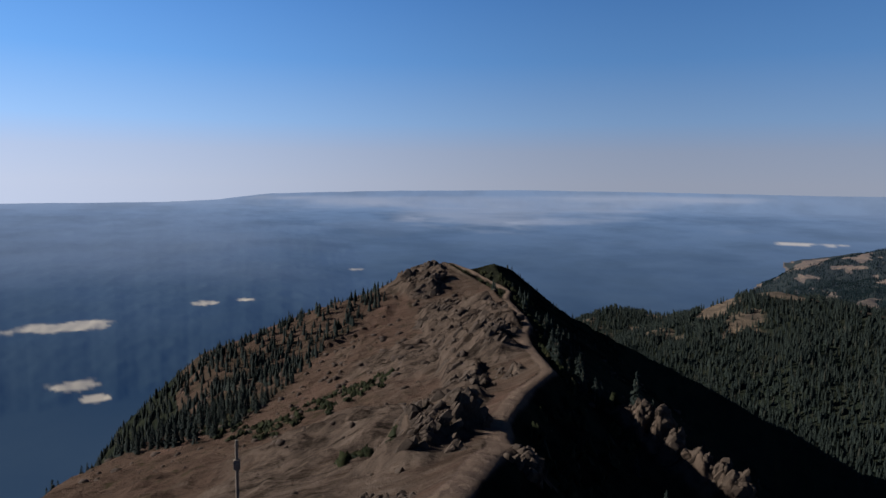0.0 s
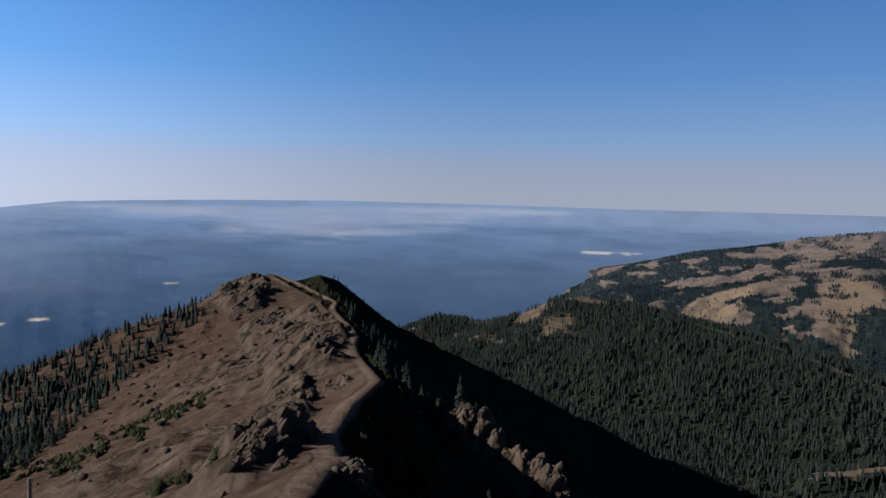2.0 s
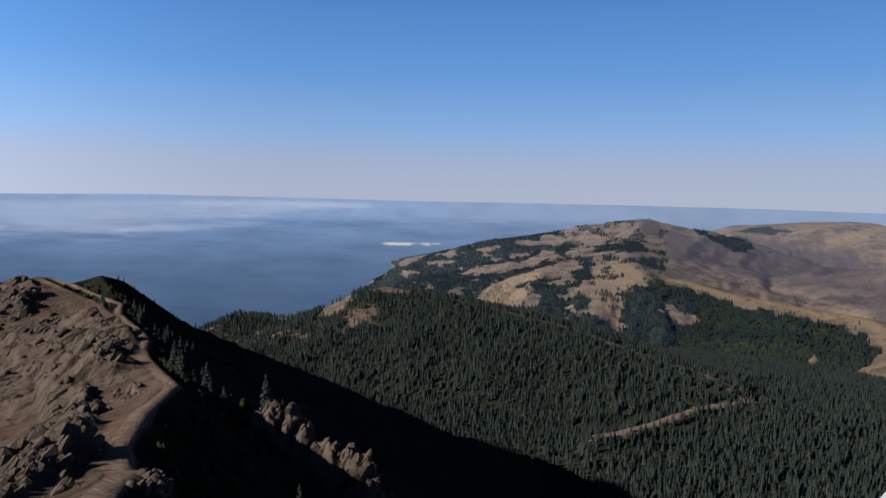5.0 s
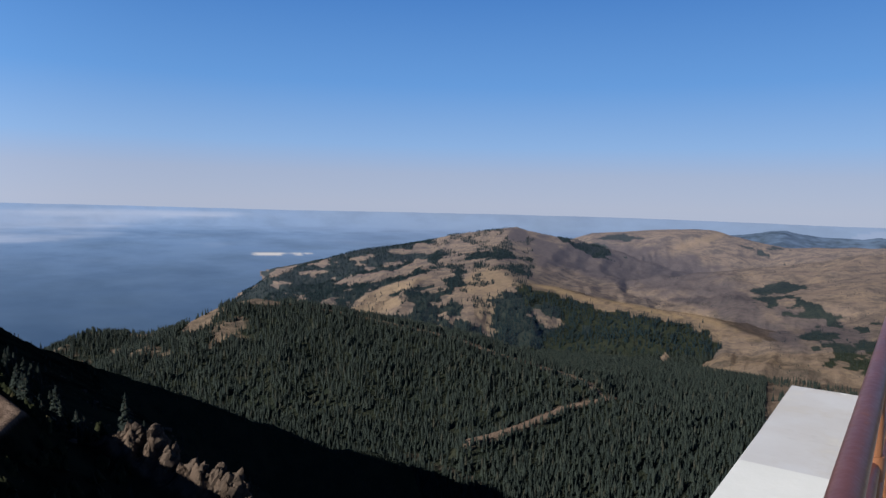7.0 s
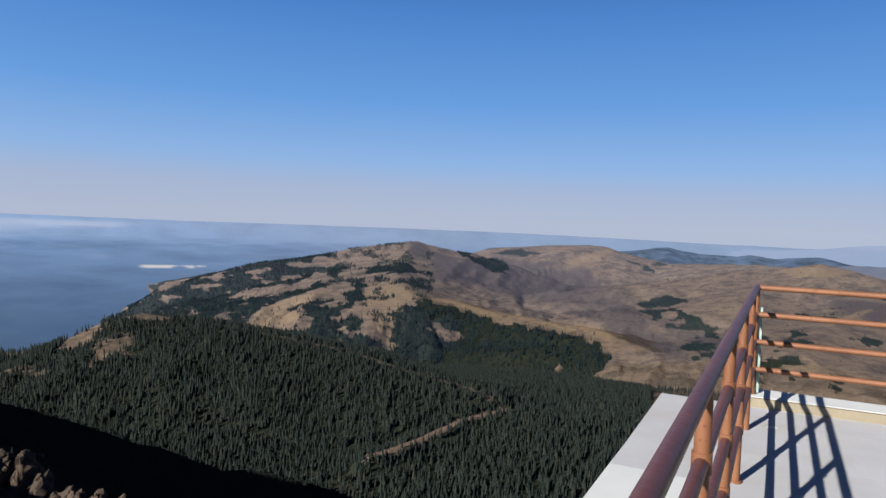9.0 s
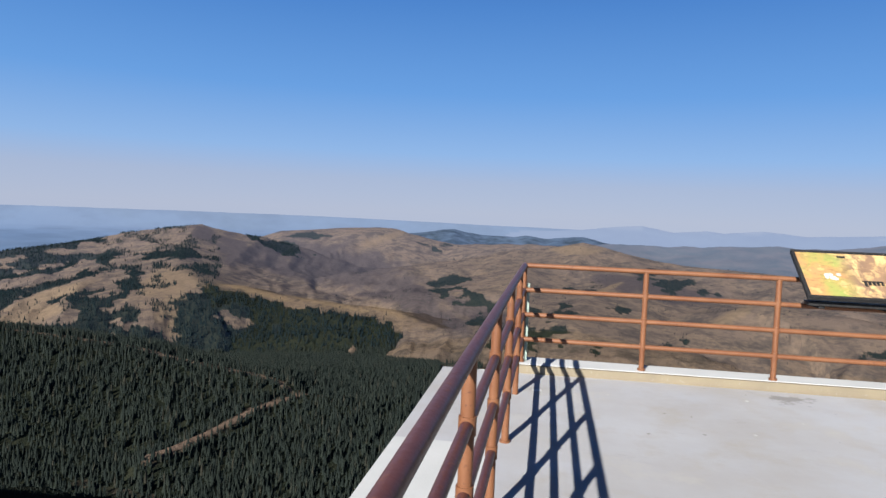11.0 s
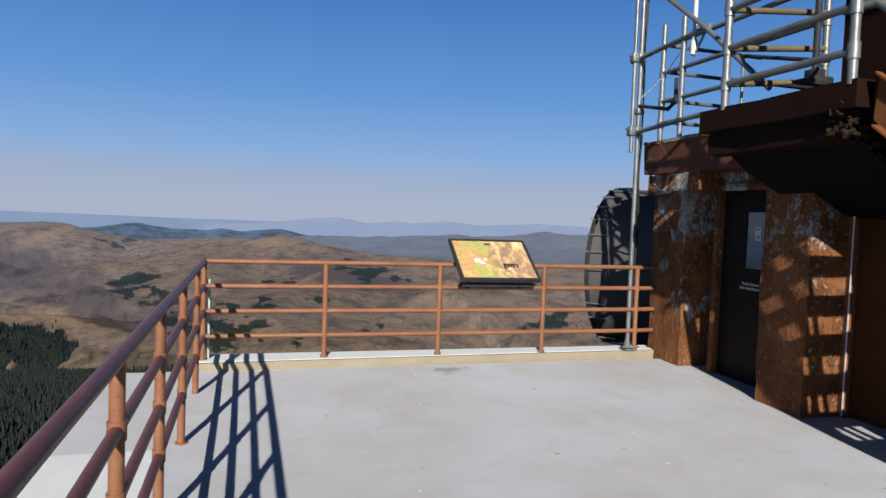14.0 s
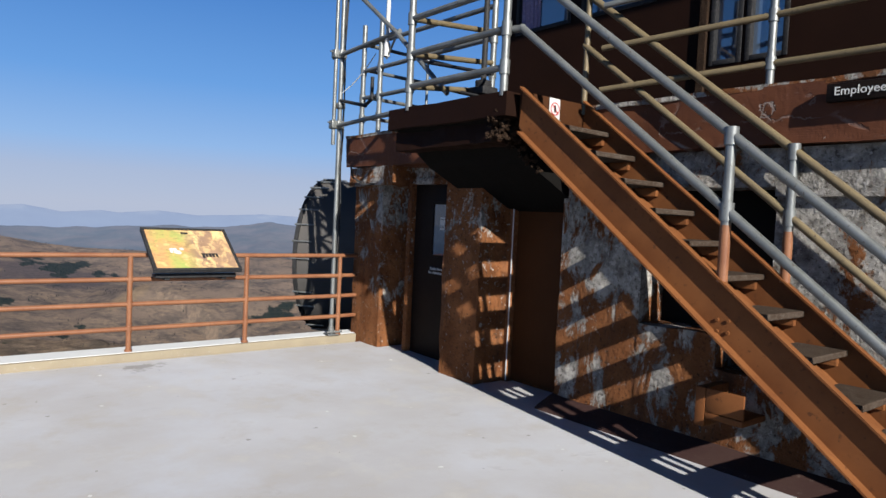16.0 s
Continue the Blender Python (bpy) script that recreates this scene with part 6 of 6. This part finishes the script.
def rock_face(spots, seed):
    """Blocks that stand out of a rocky slope, leaning into it."""
    rng = random.Random(seed)
    rock = thing("outcrop", "blocky grey-brown rock face on the ridge", "rock", "ridge outcrops")
    lean = Vector((0.10, 0.62, 0.78)).normalized()
    across = Vector((-0.93, 0.33, 0.0)).normalized()
    third = lean.cross(across)
    for x, y, z in spots:
        size = min(2.4, 0.55 + math.hypot(x, y) * 0.008) * rng.uniform(0.6, 1.25)
        long, wide, thick = size * rng.uniform(1.0, 1.9), size * rng.uniform(0.4, 0.8), size * rng.uniform(0.45, 0.8)
        up = (lean + across * rng.gauss(0, 0.10)).normalized()
        m = Matrix((across * wide, third * thick, up * long)).transposed().to_4x4()
        m.translation = (x, y, z - long * 0.25)
        slab = new("slab", rng.choice(SLABS))
        slab.parent = rock
        slab.matrix_basis = m
    return rock


for k, (places, size, count, height) in enumerate((
        (((-49.5, 9.5), (-47, 11.5), (-45, 12.6)), 1.1, 90, 1.3), (((-47.5, 8.6), (-44.5, 9.2), (-41.5, 8.6)), 0.85, 80, 1.1), (((-39, 15), (-36, 13.6)), 0.8, 40, 1.0),
        (((-67.5, 37.5), (-64.5, 38), (-61.7, 38.4)), 1.1, 110, 0.75), (((-61.7, 38.4), (-58.8, 39), (-55.8, 40)), 1.1, 110, 0.75), (((-55.8, 40), (-52.6, 40.8), (-50, 41.8)), 1.1, 100, 0.75),
        (((-72, 25), (-80, 26)), 1.0, 40, 0.8), (((-88, 27), (-94, 29), (-100, 31)), 1.3, 60, 0.9), (((-104, 33), (-112, 36), (-120, 39)), 1.4, 60, 0.8), (((-30, 6), (-33, 5), (-36, 4)), 0.6, 34, 0.8))):
    rock_outcrop(places, size, count, 700 + k, height)

for k, oval in enumerate(CRAGS):
    rng, x, y, z, which, crag, trail, north, d = scatter(1.6 if k > 3 else 2.4, 26, 255, 800 + k, 157, 173)
    b_at, d_at = np.degrees(np.arctan2(y, x)) % 360, np.degrees(np.arctan2(z - EYE, np.hypot(x, y)))
    inside = np.flatnonzero((blobs(b_at, d_at, (oval,)) + 1.2 * fbm(x * 0.6 + y, y * 0.6 - x, 14, 3, 58) > 0.3) & (which == 99) & (trail < 0.1) & (north < 0.5))
    inside = inside[:int((45, 80, 90, 90, 60, 40, 16)[k])]
    if len(inside) > 4:
        rock_face([(x[i], y[i], z[i]) for i in inside], 900 + k)

# a weathered post on the slope below the deck
px, py = -24.0, -1.32
pz = float(land(np.array([px]), np.array([py]))[0][0])
WEATHERED = paint("weathered_wood", (0.11, 0.09, 0.075), (0.08, 0.065, 0.055), (0.14, 0.12, 0.10), 0.9, 6, 0.004)
post = thing("marker_post", "grey weathered wooden post on the stony slope", "post")
bm = B()
tube(bm, (px, py, pz - 0.3), (px, py, -7.3), 0.07, 10, 0.055)
part("pole", bm, WEATHERED, post)
bm = B()
box(bm, (px - 0.09, py - 0.11, -8.35), (px + 0.09, py + 0.11, -8.0), 0.015)
part("collar", bm, WEATHERED, post, "thick grey collar")

# low bushes and stones on the scree
rng, x, y, z, which, crag, trail, north, d = scatter(1.7, 16, 250, 43)
b_bush, d_bush = np.degrees(np.arctan2(y, x)) % 360, np.degrees(np.arctan2(z - EYE, np.hypot(x, y)))
bush = smooth(blobs(b_bush, d_bush, ((174.7, -17.2, 5.0, 1.0, 25), (180.0, -19.1, 4.3, 0.9, 22), (184.8, -18.8, 2.4, 1.8, 20), (163.1, -10.3, 1.4, 0.5, -20), (172, -21.5, 3, 0.7, 25))) + 1.6 * fbm(x * 0.55 + y * 0.2, y * 1.0, 14, 5, 88), 0.0, 0.6) * (which == 99) * (1 - trail) * (1 - 0.7 * crag)
near_trail = crest(x, y, TRAIL)[0]
bush = np.maximum(bush * 0.8, 0.5 * (north > 0.5) * (near_trail < 9) * (which == 99)) * (near_trail > 2.2)
keep = rng.uniform(0, 1, len(x)) < bush
x, y, z, grown = x[keep], y[keep], z[keep], np.where(north[keep] > 0.5, 1.9, 1.0)
n = len(x)
verts, faces, tints = [], [], []
for k in range(7):
    a = rng.uniform(0, 6.28, n)
    r = rng.uniform(0.3, 0.9, n)
    h = rng.uniform(0.25, 0.8, n) * grown
    px, py = x + rng.normal(0, 0.25, n), y + rng.normal(0, 0.25, n)
    c, s = np.cos(a), np.sin(a)
    q = np.stack([np.stack([px - c * r, py - s * r, z - 0.1], 1), np.stack([px + c * r * 0.8, py + s * r * 0.8, z - 0.05], 1), np.stack([px + s * 0.15, py - c * 0.15, z + h], 1), np.stack([px - s * 0.5, py + c * 0.5, z + h * 0.5], 1)], 1)
    i = 4 * n * k + 4 * np.arange(n)[:, None]
    verts.append(q.reshape(-1, 3))
    faces.append(np.concatenate([i + np.array([[0, 1, 2]]), i + np.array([[0, 2, 3]]), i + np.array([[1, 3, 2]])]))
    tints.append(np.repeat(rng.uniform(0, 1, n), 4))
BUSH = foliage("low_brush", (0.008, 0.0105, 0.005), (0.019, 0.0205, 0.009), (0.035, 0.030, 0.016))
mesh_from("brush", np.concatenate(verts), np.concatenate(faces), BUSH, np.concatenate(tints), "low olive-green brush on the stony slope", "brush")

rng, x, y, z, which, crag, trail, north, d = scatter(1.5, 12, 240, 44)
keep = (which == 99) & (trail < 0.2) & (rng.uniform(0, 1, len(x)) < (0.10 + 0.4 * crag) * np.where(north > 0.5, 0.25, 1))
x, y, z = x[keep], y[keep], z[keep]
n = len(x)
bm = B()
bmesh.ops.create_icosphere(bm, subdivisions=1, radius=1)
base_v = np.array([v.co for v in bm.verts])
base_f = np.array([[v.index for v in f.verts] for f in bm.faces])
bm.free()
size = (0.10 + 0.55 * rng.uniform(0, 1, n) ** 4) * np.clip(np.hypot(x, y) / 70, 0.8, 1.8)
stretch = rng.uniform(0.6, 1.4, (n, 1, 3)) * size[:, None, None] * (1, 1, 0.7)
v = base_v[None] * stretch * rng.uniform(0.75, 1.2, (n, len(base_v), 1)) + np.stack([x, y, z], 1)[:, None]
f = base_f[None] + (np.arange(n) * len(base_v))[:, None, None]
STONE = paint("scree_stone", (0.036, 0.026, 0.0205), (0.050, 0.038, 0.031), (0.024, 0.0185, 0.015), 0.95, 1.2, 0.03)
mesh_from("scree_stones", v.reshape(-1, 3), f.reshape(-1, 3), STONE, None, "grey-brown loose stones on the slope", "stones")
